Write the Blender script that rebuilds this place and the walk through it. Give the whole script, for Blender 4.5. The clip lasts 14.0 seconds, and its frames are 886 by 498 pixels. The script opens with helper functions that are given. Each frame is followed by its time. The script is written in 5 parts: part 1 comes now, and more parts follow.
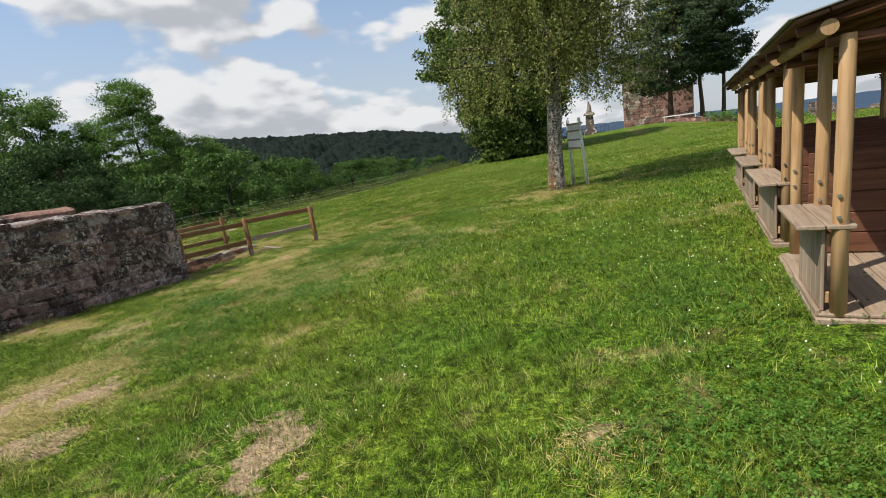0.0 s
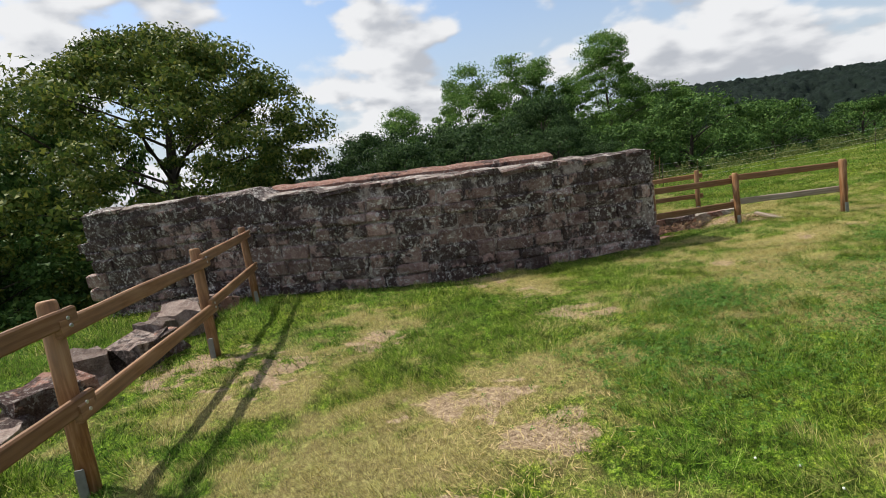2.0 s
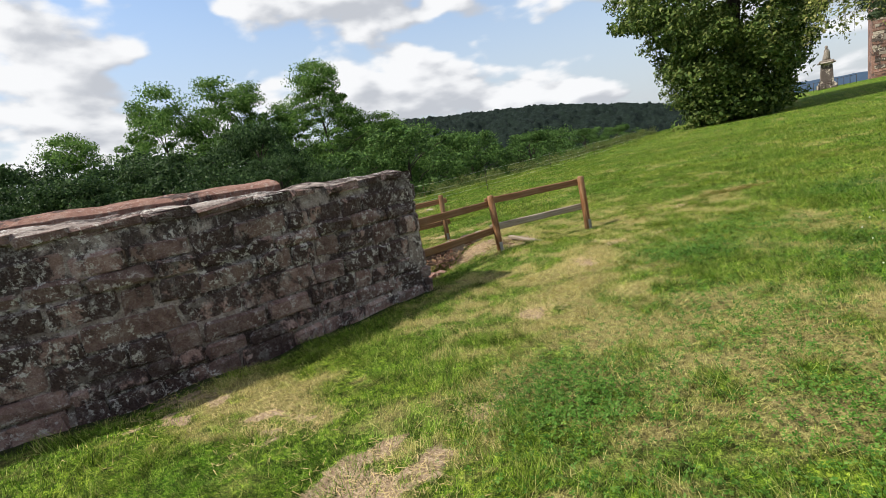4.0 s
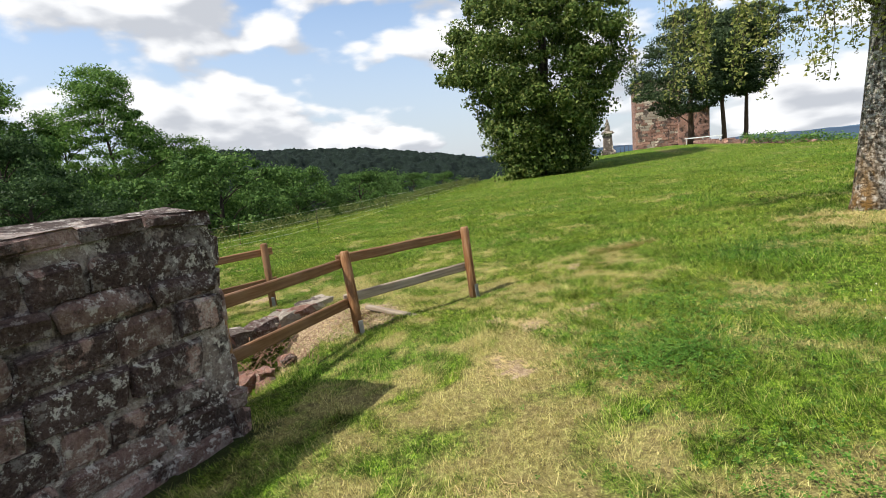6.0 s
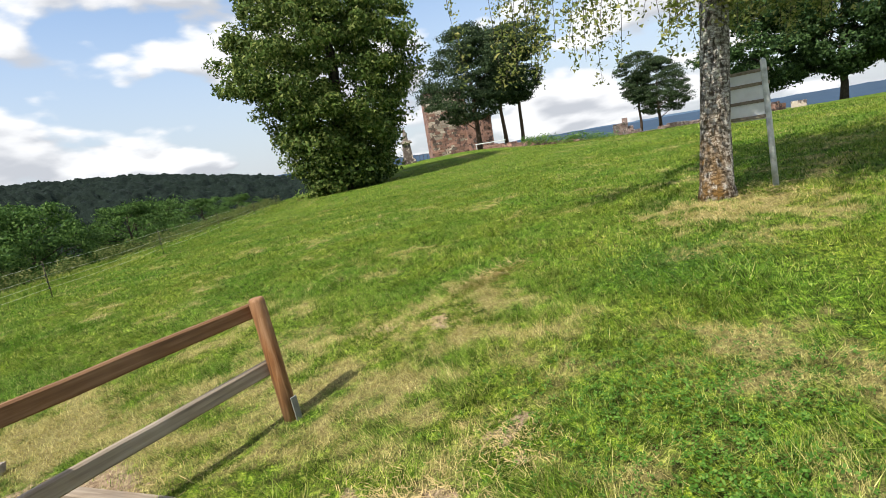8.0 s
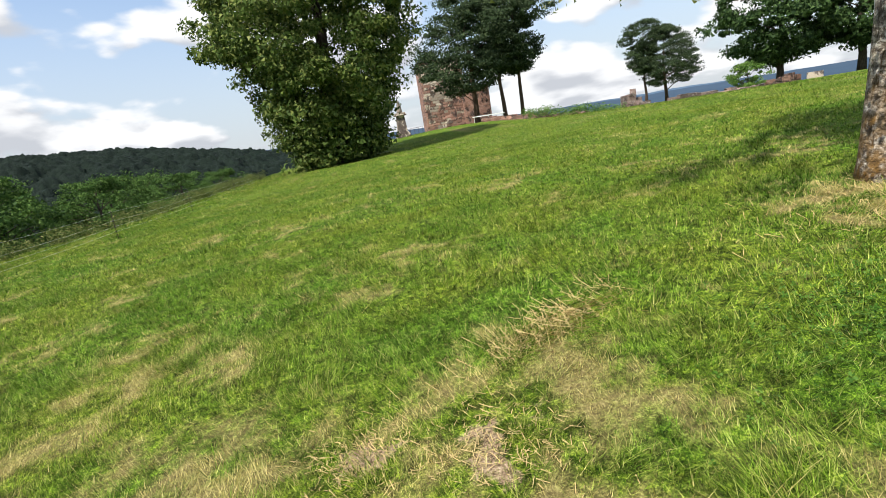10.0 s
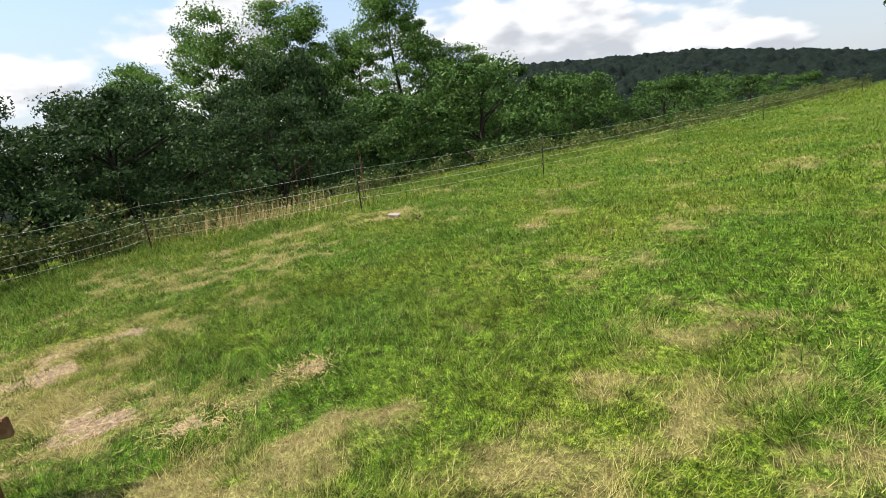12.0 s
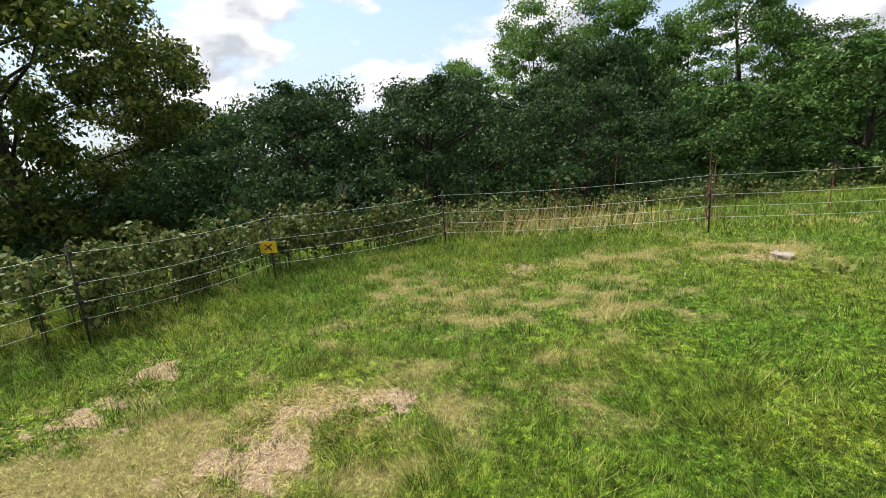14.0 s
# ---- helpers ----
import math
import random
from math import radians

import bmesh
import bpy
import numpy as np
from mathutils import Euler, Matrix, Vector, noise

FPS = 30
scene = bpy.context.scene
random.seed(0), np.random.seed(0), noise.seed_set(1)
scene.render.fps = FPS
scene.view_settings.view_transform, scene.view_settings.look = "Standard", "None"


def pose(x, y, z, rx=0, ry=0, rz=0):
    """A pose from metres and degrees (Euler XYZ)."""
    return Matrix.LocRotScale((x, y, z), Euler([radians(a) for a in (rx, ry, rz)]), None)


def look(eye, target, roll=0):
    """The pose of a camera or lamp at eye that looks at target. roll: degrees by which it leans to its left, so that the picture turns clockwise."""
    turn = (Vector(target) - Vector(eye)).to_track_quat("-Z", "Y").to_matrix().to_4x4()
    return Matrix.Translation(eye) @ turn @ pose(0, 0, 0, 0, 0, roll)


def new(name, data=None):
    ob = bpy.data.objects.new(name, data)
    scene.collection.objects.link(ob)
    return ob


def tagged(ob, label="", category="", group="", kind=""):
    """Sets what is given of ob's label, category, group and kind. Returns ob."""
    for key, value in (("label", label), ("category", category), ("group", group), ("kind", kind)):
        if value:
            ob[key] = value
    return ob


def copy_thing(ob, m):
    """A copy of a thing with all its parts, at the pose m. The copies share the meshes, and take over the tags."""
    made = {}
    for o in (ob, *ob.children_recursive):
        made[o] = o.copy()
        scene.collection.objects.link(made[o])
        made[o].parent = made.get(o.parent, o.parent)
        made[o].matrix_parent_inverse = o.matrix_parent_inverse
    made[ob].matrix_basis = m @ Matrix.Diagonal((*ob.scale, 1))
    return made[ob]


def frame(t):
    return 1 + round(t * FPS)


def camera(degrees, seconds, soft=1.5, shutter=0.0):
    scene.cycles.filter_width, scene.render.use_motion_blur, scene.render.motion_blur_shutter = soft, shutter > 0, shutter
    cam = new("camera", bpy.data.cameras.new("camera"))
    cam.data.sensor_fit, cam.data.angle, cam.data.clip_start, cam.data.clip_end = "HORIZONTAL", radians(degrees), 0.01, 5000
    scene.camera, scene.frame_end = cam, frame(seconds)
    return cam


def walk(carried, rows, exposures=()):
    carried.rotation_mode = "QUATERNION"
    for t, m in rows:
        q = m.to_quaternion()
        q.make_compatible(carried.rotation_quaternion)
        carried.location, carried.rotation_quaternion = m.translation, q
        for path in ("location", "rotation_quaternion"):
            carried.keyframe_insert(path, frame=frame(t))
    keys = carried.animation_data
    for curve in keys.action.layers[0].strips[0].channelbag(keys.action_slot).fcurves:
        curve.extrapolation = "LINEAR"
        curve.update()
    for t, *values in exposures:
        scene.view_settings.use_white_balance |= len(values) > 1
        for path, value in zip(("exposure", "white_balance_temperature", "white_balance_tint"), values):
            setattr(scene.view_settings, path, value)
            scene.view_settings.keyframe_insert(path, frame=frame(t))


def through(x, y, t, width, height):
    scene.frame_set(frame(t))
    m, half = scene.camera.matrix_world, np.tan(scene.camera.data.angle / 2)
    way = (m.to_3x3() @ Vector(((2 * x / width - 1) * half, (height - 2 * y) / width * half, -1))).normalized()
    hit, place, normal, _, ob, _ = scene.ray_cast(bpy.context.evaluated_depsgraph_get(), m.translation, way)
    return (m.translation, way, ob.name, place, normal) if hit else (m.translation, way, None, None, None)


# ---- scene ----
cam = camera(83.8, 14.0, soft=0.9)
PATH = [
    (0, (0.385, 0.165, 1.829), (-0.125, 2.058, 1.434), -7.5),
    (0.5, (0.193, 0.794, 1.796), (-0.849, 2.468, 1.465), -7.9),
    (1, (-0.345, 1.16, 1.807), (-1.679, 2.608, 1.452), -11.3),
    (1.5, (-0.974, 1.522, 1.765), (-2.673, 2.533, 1.46), -11.0),
    (2, (-1.702, 1.765, 1.769), (-3.473, 2.627, 1.423), -8.3),
    (2.5, (-2.331, 2.102, 1.705), (-4.043, 3.082, 1.373), -10.3),
    (3, (-2.989, 2.464, 1.672), (-4.589, 3.605, 1.301), -12.4),
    (3.5, (-3.478, 2.946, 1.606), (-4.791, 4.377, 1.129), -13.5),
    (4, (-3.881, 3.461, 1.667), (-4.95, 5.106, 1.274), -9.7),
    (6.3, (-5.605, 6.313, 1.575), (-5.847, 8.267, 1.229), -4.0),
    (6.5, (-5.687, 6.653, 1.536), (-5.786, 8.616, 1.165), -3.0),
    (7, (-5.718, 7.25, 1.566), (-5.43, 9.174, 1.105), -6.9),
    (7.5, (-5.751, 7.923, 1.58), (-5.432, 9.863, 1.215), -9.4),
    (9.8, (-5.401, 11.181, 1.437), (-4.967, 13.079, 0.98), -9.4),
    (10, (-5.44, 11.468, 1.392), (-5.099, 13.382, 0.922), -9.3),
    (10.5, (-5.493, 12.036, 1.425), (-5.304, 13.954, 0.89), -9.0),
    (11, (-5.679, 12.566, 1.438), (-6.146, 14.456, 0.983), -8.1),
    (11.5, (-6.09, 13.014, 1.406), (-7.047, 14.7, 0.916), -8.9),
    (12, (-6.609, 13.499, 1.284), (-8.047, 14.786, 0.76), -7.3),
    (12.5, (-7.238, 13.834, 1.204), (-8.876, 14.842, 0.656), -4.5),
    (13, (-7.904, 14.15, 1.16), (-9.613, 15.002, 0.567), -5.5),
    (13.5, (-8.621, 14.24, 1.17), (-10.464, 14.832, 0.666), -3.3),
    (14, (-9.387, 14.123, 1.177), (-11.311, 14.472, 0.757), -4.7),
]
walk(cam, [(t, look(eye, target, roll)) for t, eye, target, roll in PATH], exposures=[(0.0, 0.24), (2.0, 0.32), (4.0, 0.46), (7.0, 0.6), (10.0, 0.6), (14.0, 0.66)])

# ---- light ----
SUN = Vector((-0.60, -0.42, 1.0)).normalized()
world = bpy.data.worlds.new("sky")
scene.world = world
world.use_nodes = True
wn, wl = world.node_tree.nodes, world.node_tree.links
wn.clear()


def wnode(kind, **inputs):
    n = wn.new(kind)
    for k, v in inputs.items():
        n.inputs[k].default_value = v
    return n


def wmath(op, a, b=None):
    n = wn.new("ShaderNodeMath")
    n.operation = op
    for k, v in enumerate((a, b)):
        if v is None:
            continue
        if isinstance(v, (int, float)):
            n.inputs[k].default_value = v
        else:
            wl.new(v, n.inputs[k])
    return n.outputs[0]


sky = wn.new("ShaderNodeTexSky")
sky.sky_type = "NISHITA"
sky.sun_disc = False
sky.sun_elevation = math.asin(SUN.z)
sky.sun_rotation = math.atan2(SUN.x, SUN.y)
sky.air_density, sky.dust_density, sky.ozone_density = 1.0, 0.6, 1.5
coord = wn.new("ShaderNodeTexCoord")
sep = wn.new("ShaderNodeSeparateXYZ")
wl.new(coord.outputs["Generated"], sep.inputs[0])
comb = wn.new("ShaderNodeCombineXYZ")
wl.new(sep.outputs[0], comb.inputs[0])
wl.new(sep.outputs[1], comb.inputs[1])
wl.new(wmath("MULTIPLY", wmath("POWER", wmath("MAXIMUM", sep.outputs[2], 0.0), 0.85), 2.0), comb.inputs[2])


def cloud_mass(vec):
    """Density of heaped clouds: broad banks with round billows on their edges."""
    bank = wnode("ShaderNodeTexNoise", Scale=3.1, Detail=7.0, Roughness=0.48, Distortion=0.15)
    wl.new(vec, bank.inputs["Vector"])
    billow = wn.new("ShaderNodeTexVoronoi")
    billow.feature = "SMOOTH_F1"
    billow.inputs["Scale"].default_value, billow.inputs["Smoothness"].default_value = 9.0, 0.8
    billow.inputs["Detail"].default_value, billow.inputs["Roughness"].default_value = 2.0, 0.5
    wl.new(vec, billow.inputs["Vector"])
    return wmath("SUBTRACT", bank.outputs["Fac"], wmath("MULTIPLY", billow.outputs["Distance"], 0.17))


shift = wn.new("ShaderNodeVectorMath")
shift.inputs[1].default_value = (-0.026, -0.018, 0.060)
wl.new(comb.outputs[0], shift.inputs[0])
mass = cloud_mass(comb.outputs[0])
mass_sunward = cloud_mass(shift.outputs[0])
mask = wn.new("ShaderNodeMapRange")
mask.interpolation_type = "SMOOTHSTEP"
mask.inputs["From Min"].default_value, mask.inputs["From Max"].default_value = 0.318, 0.392
wl.new(mass, mask.inputs["Value"])
core = wn.new("ShaderNodeMapRange")
core.interpolation_type = "SMOOTHSTEP"
core.inputs["From Min"].default_value, core.inputs["From Max"].default_value = -0.085, 0.045
wl.new(wmath("SUBTRACT", wmath("SUBTRACT", mass, mass_sunward), wmath("MULTIPLY", wmath("MAXIMUM", wmath("SUBTRACT", mass, 0.42), 0.0), 0.55)), core.inputs["Value"])
shade = wn.new("ShaderNodeMix")
shade.data_type = "RGBA"
shade.inputs["A"].default_value = (0.64, 0.67, 0.73, 1)
shade.inputs["B"].default_value = (1.08, 1.09, 1.11, 1)
wl.new(core.outputs[0], shade.inputs["Factor"])
blue = wnode("ShaderNodeBackground", Strength=0.135)
wl.new(sky.outputs[0], blue.inputs["Color"])
white = wnode("ShaderNodeBackground", Strength=0.64)
wl.new(shade.outputs["Result"], white.inputs["Color"])
both = wn.new("ShaderNodeMixShader")
wl.new(mask.outputs[0], both.inputs[0])
wl.new(white.outputs[0], both.inputs[2])
haze = wnode("ShaderNodeBackground", Color=(0.80, 0.88, 1.0, 1), Strength=0.50)
low_air = wn.new("ShaderNodeMapRange")
low_air.interpolation_type = "SMOOTHSTEP"
for key, value in (("From Min", 0.0), ("From Max", 0.42), ("To Min", 0.85), ("To Max", 0.0)):
    low_air.inputs[key].default_value = value
wl.new(sep.outputs[2], low_air.inputs["Value"])
air = wn.new("ShaderNodeMixShader")
wl.new(low_air.outputs[0], air.inputs[0])
wl.new(blue.outputs[0], air.inputs[1])
wl.new(haze.outputs[0], air.inputs[2])
wl.new(air.outputs[0], both.inputs[1])
wout = wn.new("ShaderNodeOutputWorld")
wl.new(both.outputs[0], wout.inputs["Surface"])

sun = new("sun", bpy.data.lights.new("sun", "SUN"))
sun.data.energy, sun.data.angle, sun.data.color = 5.0, radians(0.53), (1.0, 0.94, 0.82)
sun.matrix_world = look(SUN * 50, (0, 0, 0))


# ---- materials ----
class Mat:
    """A small helper round a node material."""

    def __init__(self, name, rough=0.8, metal=0.0, spec=0.3):
        self.m = bpy.data.materials.new(name)
        self.m.use_nodes = True
        self.n, self.l = self.m.node_tree.nodes, self.m.node_tree.links
        self.b = self.n["Principled BSDF"]
        self.b.inputs["Roughness"].default_value = rough
        self.b.inputs["Metallic"].default_value = metal
        self.b.inputs["Specular IOR Level"].default_value = spec
        self.obj = self.n.new("ShaderNodeTexCoord").outputs["Object"]
        self.geo = self.n.new("ShaderNodeNewGeometry")
        self.info = self.n.new("ShaderNodeObjectInfo")

    def place(self):
        return self.geo.outputs["Position"]

    def stretch(self, vec, scale):
        mp = self.n.new("ShaderNodeMapping")
        mp.inputs["Scale"].default_value = scale
        self.l.new(vec, mp.inputs["Vector"])
        return mp.outputs[0]

    def noise(self, scale, vec=None, detail=5.0, rough=0.6, distort=0.0):
        t = self.n.new("ShaderNodeTexNoise")
        t.inputs["Scale"].default_value, t.inputs["Detail"].default_value = scale, detail
        t.inputs["Roughness"].default_value, t.inputs["Distortion"].default_value = rough, distort
        self.l.new(vec or self.obj, t.inputs["Vector"])
        return t.outputs["Fac"]

    def ramp(self, fac, *stops):
        r = self.n.new("ShaderNodeValToRGB")
        e = r.color_ramp.elements
        while len(e) < len(stops):
            e.new(0.5)
        for k, (p, c) in enumerate(stops):
            e[k].position = p
            e[k].color = (*c, 1) if len(c) == 3 else c
        self.l.new(fac, r.inputs[0])
        return r.outputs[0]

    def range(self, fac, a, b, c=0.0, d=1.0):
        r = self.n.new("ShaderNodeMapRange")
        for k, v in (("From Min", a), ("From Max", b), ("To Min", c), ("To Max", d)):
            r.inputs[k].default_value = v
        self.l.new(fac, r.inputs["Value"])
        return r.outputs[0]

    def mix(self, fac, a, b, mode="MIX"):
        x = self.n.new("ShaderNodeMix")
        x.data_type, x.blend_type = "RGBA", mode
        for key, v in (("Factor", fac), ("A", a), ("B", b)):
            if isinstance(v, tuple):
                x.inputs[key].default_value = (*v, 1)
            elif isinstance(v, (int, float)):
                x.inputs[key].default_value = v
            else:
                self.l.new(v, x.inputs[key])
        return x.outputs["Result"]

    def attr(self, name):
        a = self.n.new("ShaderNodeAttribute")
        a.attribute_name = name
        return a.outputs["Fac"]

    def colour(self, c):
        if isinstance(c, tuple):
            self.b.inputs["Base Color"].default_value = (*c, 1)
        else:
            self.l.new(c, self.b.inputs["Base Color"])
        return self

    def bump(self, height, strength=0.4, dist=0.02):
        b = self.n.new("ShaderNodeBump")
        b.inputs["Strength"].default_value, b.inputs["Distance"].default_value = strength, dist
        self.l.new(height, b.inputs["Height"])
        self.l.new(b.outputs[0], self.b.inputs["Normal"])
        return self

    def thin(self, colour, amount=0.35):
        """Light that comes through a leaf."""
        t = self.n.new("ShaderNodeBsdfTranslucent")
        self.l.new(colour, t.inputs["Color"])
        x = self.n.new("ShaderNodeMixShader")
        x.inputs[0].default_value = amount
        self.l.new(self.b.outputs[0], x.inputs[1])
        self.l.new(t.outputs[0], x.inputs[2])
        self.l.new(x.outputs[0], self.n["Material Output"].inputs["Surface"])
        return self


def leaf_mat(name, dark, mid, light, through=0.25, rough=0.55):
    m = Mat(name, rough, spec=0.08)
    c = m.ramp(m.geo.outputs["Random Per Island"], (0.0, dark), (0.5, mid), (1.0, light))
    tone = m.range(m.noise(0.55, m.place(), 3.0), 0.3, 0.7, 0.72, 1.25)
    c = m.mix(1.0, c, tone, "MULTIPLY")
    m.colour(c)
    return m.thin(c, through).m


def bark_mat(name, dark, light, scale=(14, 14, 2.5)):
    m = Mat(name, 0.9, spec=0.15)
    n = m.noise(1.0, m.stretch(m.obj, scale), 6.0, 0.65)
    m.colour(m.ramp(n, (0.3, dark), (0.7, light)))
    return m.bump(n, 0.8, 0.03).m


def wood_mat(name, dark, mid, light, grain=(30, 30, 2.0), rough=0.65):
    m = Mat(name, rough, spec=0.3)
    vec = m.stretch(m.obj, grain)
    n = m.noise(1.0, vec, 6.0, 0.6, 0.4)
    big = m.noise(1.7, m.obj, 3.0)
    c = m.ramp(n, (0.25, dark), (0.5, mid), (0.8, light))
    c = m.mix(m.range(big, 0.35, 0.75, 0.0, 0.55), c, (light[0] * 0.8, light[1] * 0.85, light[2] * 0.95))
    c = m.mix(1.0, c, m.range(m.info.outputs["Random"], 0, 1, 0.82, 1.15), "MULTIPLY")
    m.colour(c)
    return m.bump(n, 0.35, 0.006).m


def ground_mat():
    m = Mat("meadow_soil", 0.95, spec=0.1)
    crumb = m.noise(13.0, m.place(), 6.0, 0.75)
    dry = m.range(m.mix(0.55, m.attr("dry"), crumb, "LINEAR_LIGHT"), 0.05, 0.9)
    bare = m.range(m.mix(0.9, m.attr("bare"), crumb, "LINEAR_LIGHT"), 0.38, 0.66)
    fine = m.noise(95.0, m.place(), 4.0, 0.7)
    fine = m.mix(0.5, fine, m.noise(24.0, m.place(), 5.0, 0.75))
    green = m.ramp(fine, (0.40, (0.012, 0.028, 0.003)), (0.5, (0.056, 0.098, 0.010)), (0.60, (0.25, 0.315, 0.040)))
    green = m.mix(m.range(m.noise(0.55, m.place(), 3.0), 0.38, 0.62), m.mix(1.0, green, (0.76, 0.97, 0.70), "MULTIPLY"), m.mix(1.0, green, (1.20, 1.15, 0.95), "MULTIPLY"))
    green = m.mix(1.0, green, m.range(m.noise(9.5, m.place(), 5.0, 0.75), 0.38, 0.62, 0.35, 1.5), "MULTIPLY")
    straw = m.ramp(fine, (0.35, (0.06, 0.042, 0.018)), (0.5, (0.22, 0.17, 0.075)), (0.66, (0.50, 0.41, 0.21)))
    c = m.mix(m.range(dry, 0.0, 1.0, 0.0, 0.72), green, straw)
    c = m.mix(bare, c, m.ramp(fine, (0.38, (0.085, 0.054, 0.034)), (0.5, (0.27, 0.195, 0.125)), (0.62, (0.50, 0.40, 0.28))))
    # darker ground beyond the meadow's edge and along the wall's foot
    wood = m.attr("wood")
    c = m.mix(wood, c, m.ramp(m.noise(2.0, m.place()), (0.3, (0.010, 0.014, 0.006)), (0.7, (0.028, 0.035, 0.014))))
    # distance haze painted into the ground: blue-grey field tones from 200 m outwards
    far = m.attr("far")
    hazed_fields = m.ramp(m.noise(0.006, m.place(), 2.0), (0.38, (0.022, 0.042, 0.055)), (0.5, (0.035, 0.062, 0.070)), (0.64, (0.10, 0.13, 0.12)))
    m.colour(m.mix(far, c, hazed_fields))
    return m.bump(fine, 0.7, 0.03).m


def grass_mat():
    m = Mat("grass_blade", 0.6, spec=0.1)
    r = m.geo.outputs["Random Per Island"]
    green = m.ramp(r, (0.0, (0.014, 0.036, 0.004)), (0.4, (0.080, 0.150, 0.013)), (0.78, (0.210, 0.305, 0.034)), (1.0, (0.40, 0.43, 0.14)))
    green = m.mix(m.range(m.noise(0.55, m.place(), 3.0), 0.38, 0.62), m.mix(1.0, green, (0.76, 0.97, 0.70), "MULTIPLY"), m.mix(1.0, green, (1.20, 1.15, 0.95), "MULTIPLY"))
    green = m.mix(1.0, green, m.range(m.noise(9.5, m.place(), 5.0, 0.75), 0.38, 0.62, 0.34, 1.5), "MULTIPLY")
    straw = m.ramp(r, (0.0, (0.24, 0.205, 0.05)), (1.0, (0.72, 0.63, 0.28)))
    c = m.mix(m.attr("dry"), green, straw)
    m.colour(c)
    return m.thin(c, 0.25).m


def stone_mat(name, a, b, c3, lichen=0.5, crusted=0.5):
    """Weathered sandstone with dark crust and pale lichen."""
    m = Mat(name, 0.95, spec=0.1)
    p = m.place()
    mid, fine = m.noise(7.0, p, 7.0, 0.72), m.noise(55.0, p, 4.0, 0.7)
    base = m.ramp(m.mix(0.35, mid, fine), (0.34, a), (0.5, b), (0.66, c3))
    base = m.mix(1.0, base, m.range(m.info.outputs["Random"], 0, 1, 0.5, 1.4), "MULTIPLY")
    crust = m.range(m.mix(0.10, m.noise(1.3, m.stretch(p, (1, 1, 0.8)), 7.0, 0.72), m.info.outputs["Random"], "LINEAR_LIGHT"), 0.58 - 0.14 * crusted, 0.62 - 0.14 * crusted)
    base = m.mix(m.mix(1.0, crust, (0.9, 0.9, 0.9), "MULTIPLY"), base, m.ramp(fine, (0.35, (0.020, 0.014, 0.014)), (0.68, (0.085, 0.060, 0.057))))
    flecks = m.range(m.noise(15.0, p, 7.0, 0.8), 0.545, 0.575)
    blots = m.range(m.noise(6.0, p, 8.0, 0.8), 0.53, 0.58)
    where = m.range(m.noise(1.5, m.stretch(p, (1, 1, 1.6)), 4.0), 0.40, 0.56, 0.22 * lichen, lichen)
    base = m.mix(m.mix(1.0, m.mix(0.35, flecks, blots, "SCREEN"), where, "MULTIPLY"), base, (0.66, 0.63, 0.59))
    m.colour(base)
    return m.bump(m.mix(0.5, mid, fine), 1.0, 0.05).m


M_GROUND, M_GRASS = ground_mat(), grass_mat()
M_STONE = stone_mat("weathered_sandstone", (0.12, 0.070, 0.062), (0.30, 0.195, 0.172), (0.50, 0.385, 0.345), 0.85, 0.78)
M_FOOTING = stone_mat("footing_sandstone", (0.11, 0.078, 0.068), (0.25, 0.19, 0.165), (0.40, 0.33, 0.29), 0.25, 0.15)
M_RED = stone_mat("red_sandstone", (0.17, 0.085, 0.066), (0.30, 0.165, 0.13), (0.42, 0.27, 0.21), 0.35)
M_MORTAR = stone_mat("old_mortar", (0.09, 0.072, 0.066), (0.25, 0.205, 0.185), (0.46, 0.40, 0.37), 0.95, 0.55)
M_FENCE = wood_mat("stained_fence_wood", (0.065, 0.027, 0.010), (0.21, 0.093, 0.034), (0.40, 0.245, 0.135))
M_GREYWOOD = wood_mat("grey_weathered_wood", (0.10, 0.070, 0.045), (0.24, 0.185, 0.13), (0.40, 0.34, 0.27), (2.0, 30, 30))
M_RAIL = wood_mat("stained_rail_wood", (0.085, 0.038, 0.016), (0.20, 0.095, 0.040), (0.34, 0.20, 0.11), (2.0, 30, 30))
M_STALL = wood_mat("oiled_pine", (0.20, 0.105, 0.045), (0.40, 0.235, 0.105), (0.52, 0.35, 0.19))
M_COUNTER = wood_mat("weathered_counter_wood", (0.13, 0.092, 0.062), (0.27, 0.195, 0.135), (0.40, 0.31, 0.23), (30, 2.0, 30))
M_COUNTERV = wood_mat("weathered_upright_boards", (0.13, 0.092, 0.062), (0.27, 0.195, 0.135), (0.40, 0.31, 0.23))
M_STALLDARK = wood_mat("dark_red_boards", (0.06, 0.022, 0.012), (0.13, 0.05, 0.026), (0.20, 0.09, 0.05), (2.0, 30, 30))
M_ROOFTOP = wood_mat("grey_roof_felt", (0.10, 0.10, 0.105), (0.20, 0.20, 0.205), (0.30, 0.30, 0.30), (6, 6, 6), 0.8)
M_BARK = bark_mat("oak_bark", (0.022, 0.018, 0.014), (0.085, 0.07, 0.055))
M_PINEBARK = bark_mat("pine_bark", (0.035, 0.024, 0.018), (0.13, 0.085, 0.06))
M_OAK = leaf_mat("oak_leaf", (0.035, 0.062, 0.014), (0.085, 0.130, 0.026), (0.21, 0.22, 0.045))
M_ROBINIA = leaf_mat("robinia_leaf", (0.045, 0.095, 0.020), (0.100, 0.195, 0.040), (0.19, 0.30, 0.070), 0.3)
